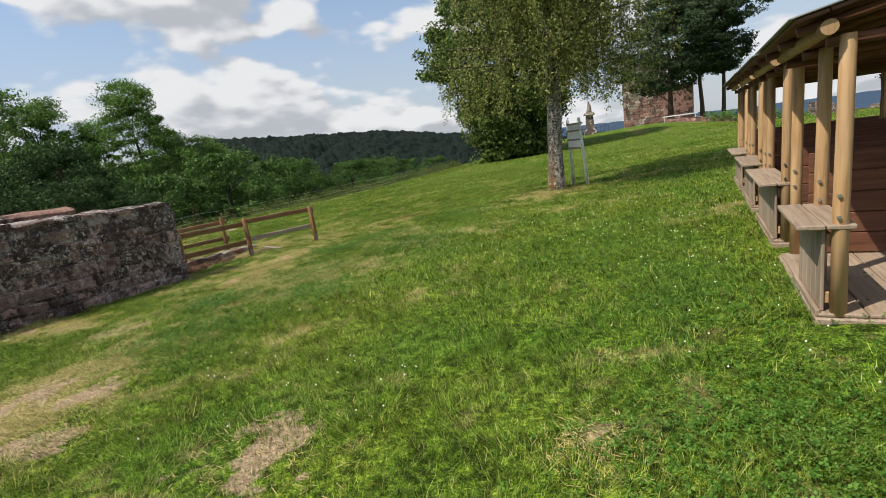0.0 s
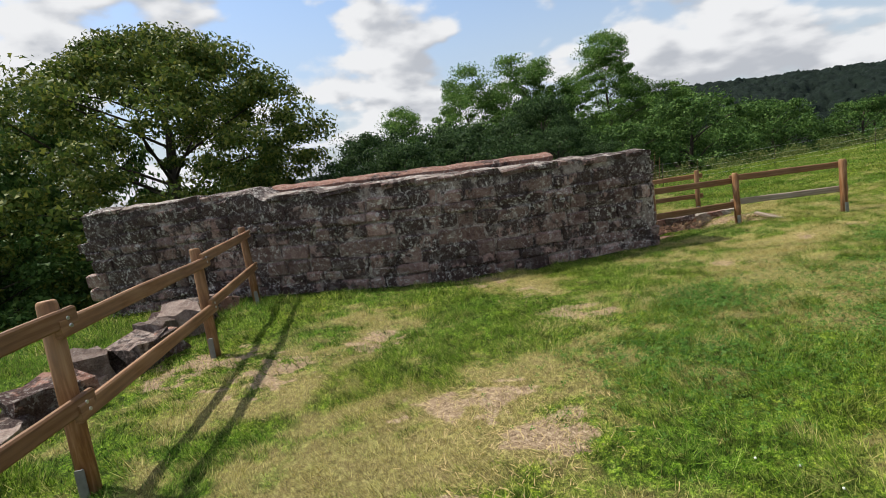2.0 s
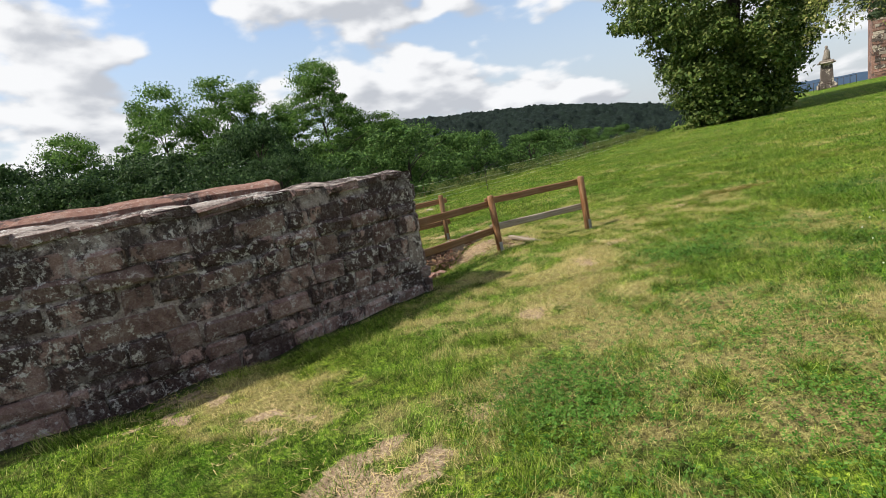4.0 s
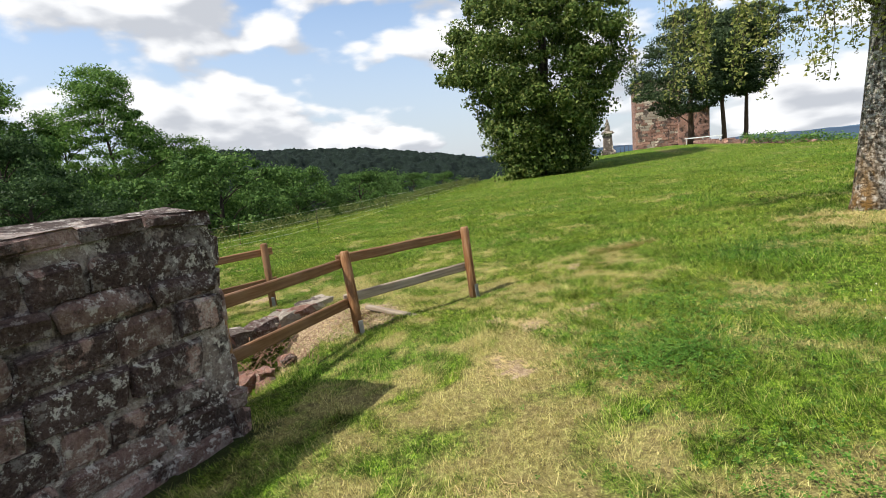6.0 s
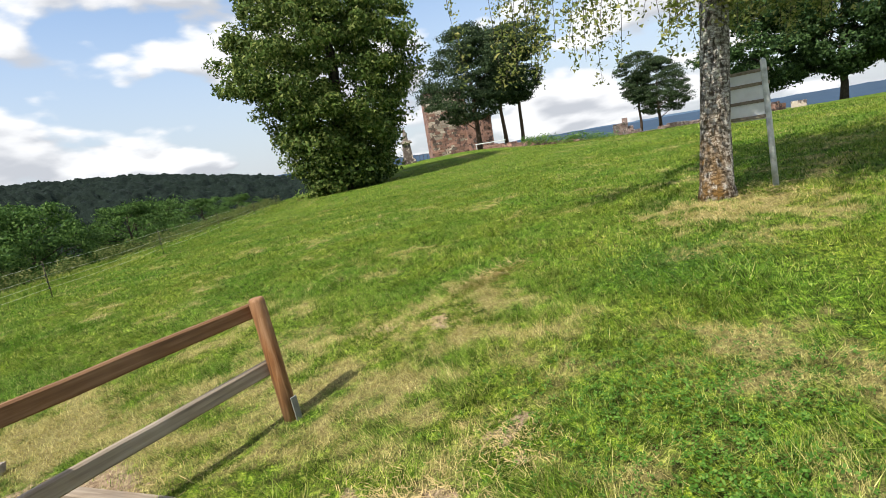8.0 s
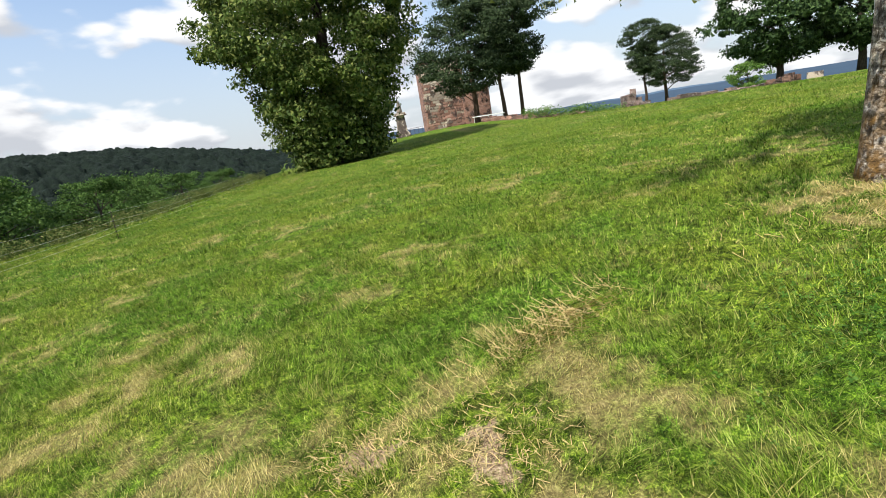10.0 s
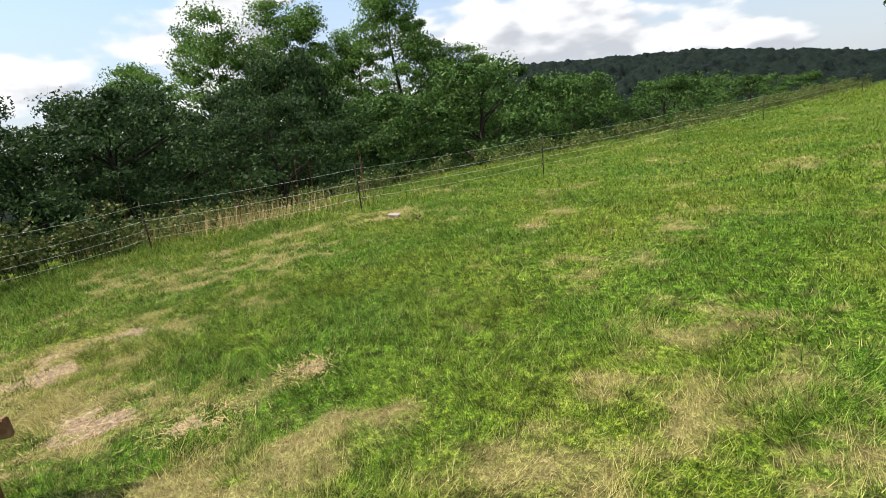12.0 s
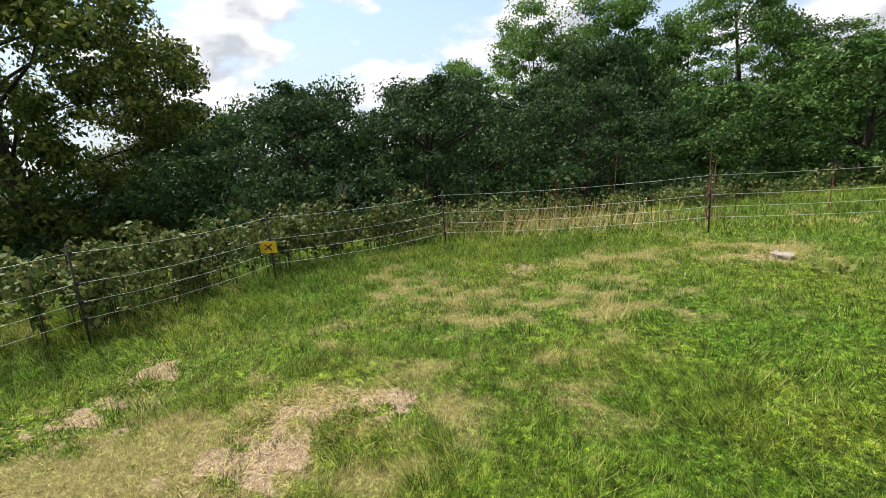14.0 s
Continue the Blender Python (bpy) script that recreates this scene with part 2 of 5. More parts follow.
M_WOODS = leaf_mat("wood_leaf", (0.016, 0.036, 0.014), (0.038, 0.074, 0.024), (0.080, 0.135, 0.044), 0.22)
M_GREENWOOD = leaf_mat("green_wood_leaf", (0.027, 0.064, 0.016), (0.062, 0.126, 0.029), (0.12, 0.20, 0.050), 0.2)
M_CHESTNUT = leaf_mat("chestnut_leaf", (0.034, 0.062, 0.014), (0.085, 0.135, 0.030), (0.20, 0.23, 0.065), 0.25, 0.5)
M_BIRCH = leaf_mat("birch_leaf", (0.085, 0.115, 0.026), (0.19, 0.23, 0.062), (0.40, 0.38, 0.14), 0.4, 0.45)
M_PINE = leaf_mat("pine_needles", (0.018, 0.034, 0.016), (0.040, 0.066, 0.030), (0.080, 0.11, 0.050), 0.12, 0.55)
M_CLOVERLEAF = leaf_mat("clover_leaf", (0.028, 0.078, 0.008), (0.060, 0.145, 0.018), (0.13, 0.23, 0.045), 0.2, 0.5)
M_BRAMBLE = leaf_mat("bramble_leaf", (0.040, 0.070, 0.016), (0.090, 0.125, 0.032), (0.24, 0.24, 0.09), 0.2)


def plain(name, c, rough=0.6, metal=0.0, vary=0.25, scale=12.0):
    m = Mat(name, rough, metal)
    n = m.noise(scale)
    lo, hi = tuple(v * (1 - vary) for v in c), tuple(min(1, v * (1 + vary)) for v in c)
    m.colour(m.ramp(n, (0.3, lo), (0.7, hi)))
    return m.bump(n, 0.15, 0.004).m


M_STEEL = plain("galvanised_steel", (0.32, 0.32, 0.31), 0.45, 0.8)
M_BOLT = plain("bolt_steel", (0.50, 0.50, 0.48), 0.35, 0.9)
M_PLATE = plain("post_anchor_steel", (0.20, 0.20, 0.18), 0.75, 0.3)
M_YELLOW = plain("yellow_plastic", (0.80, 0.50, 0.03), 0.45, 0, 0.1)
M_BLACK = plain("black_paint", (0.02, 0.02, 0.02), 0.5)
M_WIRE = plain("pale_fence_wire", (0.62, 0.63, 0.60), 0.5, 0.3)
M_RUST = plain("rusty_post", (0.055, 0.042, 0.035), 0.8, 0.2, 0.4)
M_WHITE = plain("white_board", (0.78, 0.79, 0.79), 0.5, 0, 0.08, 5)
M_PALEPOST = plain("peeling_white_post", (0.55, 0.56, 0.55), 0.7, 0, 0.35, 9)
M_STRAW = plain("dry_straw", (0.44, 0.335, 0.155), 0.8, 0, 0.3)
M_DEADLEAF = plain("dead_leaf", (0.13, 0.07, 0.042), 0.85, 0, 0.5, 20)
M_CLOVER = plain("clover_white", (0.75, 0.75, 0.68), 0.8, 0, 0.1)
M_MONUMENT = stone_mat("pale_monument_stone", (0.30, 0.25, 0.20), (0.42, 0.36, 0.30), (0.52, 0.46, 0.39), 0.3)
M_SLATE = plain("dark_slate", (0.05, 0.05, 0.06), 0.6)


# ---- building helpers ----
RNG = np.random.default_rng(7)


def part(name, bm, material, parent=None, label=""):
    """Links a bmesh as one mesh object under a thing or a part."""
    me = bpy.data.meshes.new(name)
    bm.to_mesh(me)
    bm.free()
    me.materials.append(material)
    ob = new(name, me)
    if parent is not None:
        ob.parent = parent
    if label:
        tagged(ob, label)
    return ob


def thing(name, x, y, z, rz=0.0, label="", category="", group="", kind=""):
    ob = new(name)
    ob.empty_display_size = 0.2
    ob.matrix_world = pose(x, y, z, 0, 0, rz)
    return tagged(ob, label, category, group, kind)


def fast_mesh(name, verts, faces, material, parent=None, attrs=None, smooth=False):
    """A mesh from numpy arrays; all faces have the same number of corners."""
    me = bpy.data.meshes.new(name)
    faces = np.asarray(faces, np.int32)
    n, k = faces.shape
    me.vertices.add(len(verts))
    me.vertices.foreach_set("co", np.asarray(verts, np.float32).ravel())
    me.loops.add(n * k)
    me.loops.foreach_set("vertex_index", faces.ravel())
    me.polygons.add(n)
    me.polygons.foreach_set("loop_start", np.arange(0, n * k, k, dtype=np.int32))
    me.polygons.foreach_set("loop_total", np.full(n, k, np.int32))
    me.update(calc_edges=True)
    if smooth:
        me.polygons.foreach_set("use_smooth", np.ones(n, bool))
    for key, values in (attrs or {}).items():
        a = me.attributes.new(key, "FLOAT", "POINT")
        a.data.foreach_set("value", np.asarray(values, np.float32))
    me.materials.append(material)
    ob = new(name, me)
    if parent is not None:
        ob.parent = parent
    return ob


def box(bm, x0, x1, y0, y1, z0, z1, bevel=0.0, m=None):
    r = bmesh.ops.create_cube(bm, size=1.0, matrix=Matrix.Translation(((x0 + x1) / 2, (y0 + y1) / 2, (z0 + z1) / 2)) @ Matrix.Diagonal((x1 - x0, y1 - y0, z1 - z0, 1)))
    vs = r["verts"]
    if bevel:
        es = list({e for v in vs for e in v.link_edges})
        vs = list({v for f in bmesh.ops.bevel(bm, geom=es, offset=bevel, segments=1, affect="EDGES", profile=0.7)["faces"] for v in f.verts} | {v for v in vs if v.is_valid})
    if m is not None:
        bmesh.ops.transform(bm, matrix=m, verts=vs)
    return vs


def tube(bm, pts, radii, sides=8, cap=True):
    """A round bar along points."""
    pts = [Vector(p) for p in pts]
    rings = []
    for i, p in enumerate(pts):
        d = (pts[min(i + 1, len(pts) - 1)] - pts[max(i - 1, 0)]).normalized()
        side = d.cross(Vector((0.13, 0.97, 0.21)) if abs(d.y) < 0.9 else Vector((1, 0.1, 0))).normalized()
        other = d.cross(side)
        r = radii[i] if isinstance(radii, (list, tuple)) else radii
        rings.append([bm.verts.new(p + (side * math.cos(a) + other * math.sin(a)) * r) for a in (2 * math.pi * k / sides for k in range(sides))])
    for a, b in zip(rings, rings[1:]):
        for k in range(sides):
            f = bm.faces.new((a[k], a[(k + 1) % sides], b[(k + 1) % sides], b[k]))
            f.smooth = True
    if cap:
        bm.faces.new(rings[0][::-1])
        bm.faces.new(rings[-1])


TABLE = RNG.random((256, 256))


def fnoise(x, y, scale, seed=0):
    """Smooth value noise in the plan, 0 to 1."""
    u, v = np.asarray(x) * scale + 91.7 + seed * 17.3, np.asarray(y) * scale + 53.1 + seed * 29.9
    i, j = np.floor(u).astype(int), np.floor(v).astype(int)
    f, g = u - i, v - j
    f, g = f * f * (3 - 2 * f), g * g * (3 - 2 * g)
    a, b = TABLE[i % 256, j % 256], TABLE[(i + 1) % 256, j % 256]
    c, d = TABLE[i % 256, (j + 1) % 256], TABLE[(i + 1) % 256, (j + 1) % 256]
    return (a * (1 - f) + b * f) * (1 - g) + (c * (1 - f) + d * f) * g


def sstep(a, b, v):
    t = np.clip((np.asarray(v, float) - a) / (b - a), 0, 1)
    return t * t * (3 - 2 * t)


# ---- the lie of the land ----
EDGE_Y, EDGE_X = (-400, -20, 0, 6, 12, 16, 20, 28, 40, 60, 80, 140, 2000), (-12, -12, -14.5, -16, -19.0, -21.0, -20.8, -20.0, -16.5, -13.5, -8.0, 10, 300)


def edge_x(y):
    return np.interp(y, EDGE_Y, EDGE_X)


def land(x, y):
    """Height of the ground."""
    x, y = np.asarray(x, float), np.asarray(y, float)
    base = 0.294 + 0.0499 * np.clip(x, -40, 14) - 0.007 * np.clip(y, -30, 40)
    base = base + 0.2 * np.exp(-((x + 11) ** 2 + (y - 1.5) ** 2) / 12) - 0.13 * np.exp(-((x + 11) ** 2 + (y - 13.5) ** 2) / 26)
    base = base + 0.85 * np.exp(-(((x - 6) / 22) ** 2 + ((y - 84) / 18) ** 2)) * sstep(45, 70, y)
    out = np.maximum(edge_x(y) - x, 0)
    fall = 0.40 * np.maximum(out - 0.6, 0) ** 1.05
    fall = 24 * (1 - np.exp(-fall / 24))
    beyond = np.maximum(y - 104 - 0.1 * np.abs(x), 0)
    fall2 = 60 * (1 - np.exp(-0.3 * beyond / 60)) + 1.2 * sstep(40, 62, y + 0.0 * x) * sstep(14, 30, x)
    right = np.maximum(x - 75, 0)
    fall3 = 50 * (1 - np.exp(-0.2 * right / 50))
    z = base - np.maximum.reduce([fall, fall2, fall3])
    d = np.hypot(x, y)
    z = np.where(d > 150, z - 10 * sstep(150, 600, d), z)
    return z


def gz(x, y):
    return float(land(x, y))


DRY = [(-5.4, 9.6, 3.0, 0.72), (-4.0, 7.0, 1.6, 0.35), (-6.8, 10.2, 1.8, 0.72), (-5.9, 11.6, 1.4, 0.7), (-7.4, 8.9, 0.9, 0.5), (-5.2, 9.2, 1.3, 0.5), (-4.6, 3.0, 1.5, 0.75), (-7.0, 3.4, 1.2, 0.7), (-3.4, 1.6, 1.2, 0.5), (-6.0, 2.2, 0.9, 0.6), (-2.6, 0.9, 1.1, 0.5), (-7.2, 6.0, 0.7, 0.55), (-6.3, 10.4, 1.6, 0.55), (-5.2, 12.6, 1.2, 0.4),
       (0.0, 15.2, 1.3, 0.75), (-8.5, 13.5, 1.7, 0.78), (-10.4, 13.3, 1.4, 0.78), (-12.4, 13.0, 1.3, 0.6), (-14.6, 15.4, 1.2, 0.5), (-14.8, 19.6, 0.7, 0.6), (-15.4, 17.2, 1.1, 0.5), (-4.2, 14.6, 0.7, 0.2), (-7.6, 12.3, 1.0, 0.6), (-6.2, 17.3, 0.8, 0.3)]


def dryness(x, y):
    """Sun-dried and trodden grass, 0 to 1."""
    n = 0.36 * fnoise(x, y, 0.9, 1) + 0.36 * fnoise(x, y, 3.7, 2) + 0.28 * fnoise(x, y, 9.5, 3)
    d = np.zeros_like(np.asarray(x, float))
    for cx, cy, r, a in DRY:
        d = np.maximum(d, a * np.exp(-((x - cx) ** 2 + (y - cy) ** 2) / (r * r * 1.4)))
    return np.clip(0.9 * sstep(0.56, 0.86, n + 0.34 * d) + 0.12 * d, 0, 1)


PIT = ((-8.6, 11.2), 1.5)


WALL = [(-7.72, 8.85), (-7.98, 7.9), (-8.3, 6.6), (-8.75, 5.3), (-9.5, 4.1), (-10.6, 2.7), (-11.5, 1.4), (-12.5, 0.0)]


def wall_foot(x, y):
    """How near a place is to the wall's line, 0 to 1; the ground is darker there."""
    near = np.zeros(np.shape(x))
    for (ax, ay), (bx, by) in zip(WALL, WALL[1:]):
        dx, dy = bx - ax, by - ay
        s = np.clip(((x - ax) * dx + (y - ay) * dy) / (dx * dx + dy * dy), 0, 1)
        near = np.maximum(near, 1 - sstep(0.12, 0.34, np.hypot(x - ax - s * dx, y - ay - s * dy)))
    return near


BARE = [(-4.76, 3.25, 0.31), (-3.5, 2.67, 0.22), (-4.02, 3.4, 0.25), (-1.5, 2.5, 0.28), (0.41, 2.45, 0.12), (-6.88, 5.48, 0.22), (-8.2, 5.5, 0.30), (-5.65, 5.14, 0.25), (-6.64, 3.24, 0.27), (-6.6, 2.13, 0.31), (-7.5, 1.55, 0.37),
        (-5.75, 7.88, 0.13), (-5.4, 6.0, 0.13), (-5.9, 10.96, 0.13), (-5.8, 9.74, 0.15), (-5.6, 10.76, 0.18), (-5.09, 11.1, 0.15), (-4.98, 13.46, 0.18), (-5.62, 13.72, 0.16), (-12.56, 14.0, 0.21), (-12.1, 13.4, 0.25),
        (-10.63, 13.6, 0.27), (-9.86, 14.9, 0.11), (-12.7, 13.6, 0.18), (-13.0, 12.1, 0.24), (-13.86, 12.3, 0.25), (-15.8, 16.4, 0.24), (-14.7, 19.3, 0.22), (-10.9, 19.1, 0.11), (-9.8, 14.1, 0.15)]
CLOVER = [(1.16, 2.4, 0.7), (0.7, 6.2, 1.3), (1.4, 4.5, 0.9), (-4.1, 4.8, 0.8), (-4.0, 7.6, 0.9), (-4.9, 6.25, 0.5), (-4.0, 10.9, 0.9), (-4.6, 9.8, 0.5), (-2.5, 13.2, 0.8), (-3.2, 6.2, 0.7), (-2.6, 9.4, 0.8)]


def spots(x, y, places, ragged):
    """Ragged patches round given places, 0 to 1."""
    x, y = np.asarray(x, float), np.asarray(y, float)
    n = 0.55 * fnoise(x, y, 5.0, 5) + 0.45 * fnoise(x, y, 13.0, 6) - 0.5
    best = np.zeros(x.shape)
    for cx, cy, size in places:
        d = np.hypot(x - cx, y - cy) / size
        best = np.maximum(best, 1 - sstep(0.55, 1.25, d + ragged * n))
    return best


def bareness(x, y):
    pit = np.exp(-(((x + 8.2) / 1.0) ** 2 + ((y - 11.7) / 1.0) ** 2))
    return np.clip(0.85 * spots(x, y, BARE, 3.8) + sstep(0.3, 0.7, pit), 0, 1)


def micro(x, y):
    """Tufts and hollows of the turf near the walked line."""
    near = np.exp(-((np.asarray(x) + 6) ** 2 + (np.asarray(y) - 8) ** 2) / 260)
    return near * (0.035 * (fnoise(x, y, 1.7, 41) - 0.5) + 0.03 * (fnoise(x, y, 5.1, 42) - 0.5))


def lines(lo, hi, step, far):
    out, s, v = [], step, hi
    inner = list(np.arange(lo, hi + 1e-6, step))
    while v < far:
        s *= 1.17
        v += s
        out.append(v)
    low, s, v = [], step, lo
    while v > -far:
        s *= 1.17
        v -= s
        low.append(v)
    return np.array(low[::-1] + inner + out)


gx, gy = lines(-18, 5, 0.1, 4200), lines(-2, 22, 0.1, 4200)
GX, GY = np.meshgrid(gx, gy, indexing="ij")
GZ = land(GX, GY) + micro(GX, GY)
pitz = 0.55 * np.exp(-(((GX + 9.0) / 0.75) ** 4 + ((GY - 10.6) / 1.3) ** 4))
GZ = GZ - pitz
idx = np.arange(GX.size).reshape(GX.shape)
quads = np.stack([idx[:-1, :-1], idx[1:, :-1], idx[1:, 1:], idx[:-1, 1:]], -1).reshape(-1, 4)
dist = np.hypot(GX, GY)
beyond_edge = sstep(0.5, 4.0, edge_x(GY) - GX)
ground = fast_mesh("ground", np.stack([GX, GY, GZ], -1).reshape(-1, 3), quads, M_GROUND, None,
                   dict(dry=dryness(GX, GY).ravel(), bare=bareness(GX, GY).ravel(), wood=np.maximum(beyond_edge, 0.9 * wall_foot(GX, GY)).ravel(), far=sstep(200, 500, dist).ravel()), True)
tagged(ground, "sunlit meadow with patchy dry grass", "ground", kind="structure")

# ---- ruined wall ----


def along(line):
    """Places and directions by length along a bent line."""
    p = np.array(line, float)
    s = np.r_[0, np.cumsum(np.hypot(*np.diff(p, axis=0).T))]
    return s, p


def at_length(line, v):
    s, p = along(line)
    x, y = np.interp(v, s, p[:, 0]), np.interp(v, s, p[:, 1])
    x1, y1 = np.interp(v + 0.25, s, p[:, 0]), np.interp(v + 0.25, s, p[:, 1])
    x0, y0 = np.interp(v - 0.25, s, p[:, 0]), np.interp(v - 0.25, s, p[:, 1])
    d = np.array([x1 - x0, y1 - y0])
    return np.array([x, y]), d / np.linalg.norm(d)


def wall_top(v):
    """Height of the broken top along the wall."""
    return 1.45 + 0.024 * v + 0.008 * math.sin(v * 11) + (0.06 + 0.07 * math.exp(-(v - 6.8) / 2.5) if v > 6.8 else 0.0) + 0.035 * (fnoise(v, 0.0, 2.6, 33) - 0.5)


def stone_block(w, h, d, seed, rough=0.018):
    """A rough-hewn block with worn edges, its face towards -y."""
    r = random.Random(seed)
    bm = bmesh.new()
    box(bm, -w / 2, w / 2, 0, d, 0, h, min(0.026, h * 0.16))
    for v in bm.verts:
        v.co += Vector((r.uniform(-1, 1), r.uniform(-1, 1), r.uniform(-1, 1))) * rough
    return bm


def ruin_wall(name, line, top, thick, mat_core, label, foot=-0.6):
    s, _ = along(line)
    n = int(s[-1] / 0.2)
    bm = bmesh.new()
    rows = []
    for k in range(n + 1):
        v = s[-1] * k / n
        p, d = at_length(line, v)
        nrm = np.array([-d[1], d[0]])
        back = p - nrm * thick
        g = gz(*p)
        h = top(v) + 0.012 * random.uniform(-1, 1)
        row = [(p[0], p[1], g + foot), (p[0], p[1], h - 0.05), (p[0] - nrm[0] * 0.1, p[1] - nrm[1] * 0.1, h),
               (p[0] - nrm[0] * thick * 0.5, p[1] - nrm[1] * thick * 0.5, h + 0.04 + 0.01 * random.uniform(-1, 1)),
               (back[0] + nrm[0] * 0.1, back[1] + nrm[1] * 0.1, h + 0.008 * random.uniform(-1, 1)), (back[0], back[1], h - 0.06), (back[0], back[1], g + foot - 0.4)]
        rows.append([bm.verts.new(c) for c in row])
    for a, b in zip(rows, rows[1:]):
        for k in range(len(a) - 1):
            bm.faces.new((a[k], b[k], b[k + 1], a[k + 1]))
    bm.faces.new(rows[0])
    bm.faces.new(rows[-1][::-1])
    bmesh.ops.recalc_face_normals(bm, faces=bm.faces)
    ob = part(name, bm, mat_core)
    return tagged(ob, label, "stone wall", kind="structure")


wall_front = ruin_wall("wall_front", WALL, wall_top, 0.85, M_MORTAR, "weathered ruined sandstone wall with lichen and dark crust")
BACK = [(-9.75, 8.45), (-10.05, 7.2), (-10.6, 5.6), (-11.5, 4.4), (-12.5, 3.2)]
wall_back = ruin_wall("wall_back", BACK, lambda v: 1.61 + 0.02 * v, 0.7, M_RED, "red sandstone ruin wall behind the front wall", -1.2)


# ---- timber fences ----
def fence_post(parent, x, y, z0, x1, y1, z1, r=0.060):
    """A round stained post with a bevelled top, a steel anchor at its foot and two bolts."""
    bm = bmesh.new()
    a, b = Vector((x, y, z0 - 0.25)), Vector((x1, y1, z1))
    d = b - a
    tube(bm, [a, a + d * 0.5, b - d.normalized() * 0.03, b - d.normalized() * 0.008, b], [r, r * 0.98, r * 0.97, r * 0.88, r * 0.72], 12)
    post = part("post", bm, M_FENCE, parent)
    bm = bmesh.new()
    m = Matrix.Translation((x, y, z0)) @ d.to_track_quat("Z", "Y").to_matrix().to_4x4()
    box(bm, -0.028, 0.028, -r - 0.007, -r + 0.004, -0.05, 0.19, 0.003, m)
    box(bm, -0.028, 0.028, r - 0.004, r + 0.007, -0.05, 0.19, 0.003, m)
    part("anchor", bm, M_PLATE, post, "grey steel post anchor")
    return post


def fence_rail(parent, a, b, wide=0.115, thick=0.045, off=0.0, mat=None, over=0.09):
    """A sawn rail between two places, standing on edge, with rounded arrises."""
    a, b = Vector(a), Vector(b)
    d = b - a
    side = Vector((d.y, -d.x, 0)).normalized() * off
    m = Matrix.Translation(a + side) @ d.to_track_quat("X", "Z").to_matrix().to_4x4()
    bm = bmesh.new()
    n, length = 6, d.length
    rings = []
    for k in range(n + 1):
        x = -over + (length + over + 0.09) * k / n
        w, j = wide / 2 * random.uniform(0.96, 1.03), random.uniform(-0.004, 0.004)
        ring = [(-thick / 2, -w + 0.012), (-thick / 2 + 0.01, -w), (thick / 2 - 0.01, -w), (thick / 2, -w + 0.012), (thick / 2, w - 0.012), (thick / 2 - 0.01, w), (-thick / 2 + 0.01, w), (-thick / 2, w - 0.012)]
        rings.append([bm.verts.new(Vector((x, y + j, z + j))) for y, z in ring])
    for r0, r1 in zip(rings, rings[1:]):
        for k in range(8):
            bm.faces.new((r0[k], r0[(k + 1) % 8], r1[(k + 1) % 8], r1[k]))
    bm.faces.new(rings[0][::-1])
    bm.faces.new(rings[-1])
    bmesh.ops.recalc_face_normals(bm, faces=bm.faces)
    rail = part("rail", bm, mat or M_RAIL, parent)
    rail.matrix_local = m
    for x in (0.0, length):
        bm = bmesh.new()
        tube(bm, [(x, -thick / 2 - 0.008, 0), (x, thick / 2 + 0.008, 0)], 0.013, 8)
        part("bolt", bm, M_BOLT, rail)
    return rail


def fence(posts, levels, label, sides, group, mats=None, over=0.09):
    """Posts are (x, y, z, top x, top y, top z); levels are the rails' heights as shares of a post."""
    f = thing("timber_fence", 0, 0, 0, 0, label, "fence", group)
    for p in posts:
        fence_post(f, *p)
    for k, (a, b) in enumerate(zip(posts, posts[1:])):
        for n, h in enumerate(levels):
            pa = [a[i] + (a[i + 3] - a[i]) * h for i in range(3)]
            pb = [b[i] + (b[i + 3] - b[i]) * h for i in range(3)]
            drop = 0.05 * (k % 2)
            pa[2] -= drop
            pb[2] -= drop
            fence_rail(f, pa, pb, off=sides * (0.080 if k % 2 == 0 else 0.085), mat=(mats or {}).get((k, n)), over=over)
    return f


P1 = (-6.42, 12.29, -0.19, -6.50, 12.36, 0.78)
P2 = (-7.60, 11.02, -0.25, -7.76, 11.20, 0.74)
P3 = (-7.98, 9.16, -0.2, -8.04, 9.20, 0.83)
fence([P1, P2, P3], (0.90, 0.44), "brown stained round-post fence with two rails beside the wall end", 1, "timber fences", {(0, 1): M_GREYWOOD})
B1 = (-9.95, 13.09, -0.45, -10.0, 13.15, 0.64)
fence([B1, (-12.05, 10.52, -0.55, -12.1, 10.58, 0.58)], (0.86, 0.40), "brown stained fence with two rails behind the pit", 1, "timber fences", None, 0.15)
L1 = (-10.0, 2.39, -0.02, -10.20, 2.40, 1.20)
L2 = (-7.78, 1.66, 0.0, -7.92, 1.70, 1.21)
L3 = (-5.36, 0.83, 0.03, -5.48, 0.86, 1.28)
fence([L1, L2, L3, (-3.2, -0.1, 0.1, -3.32, -0.06, 1.3)], (0.90, 0.47), "orange-brown stained post and rail fence running to the wall", -1, "timber fences")


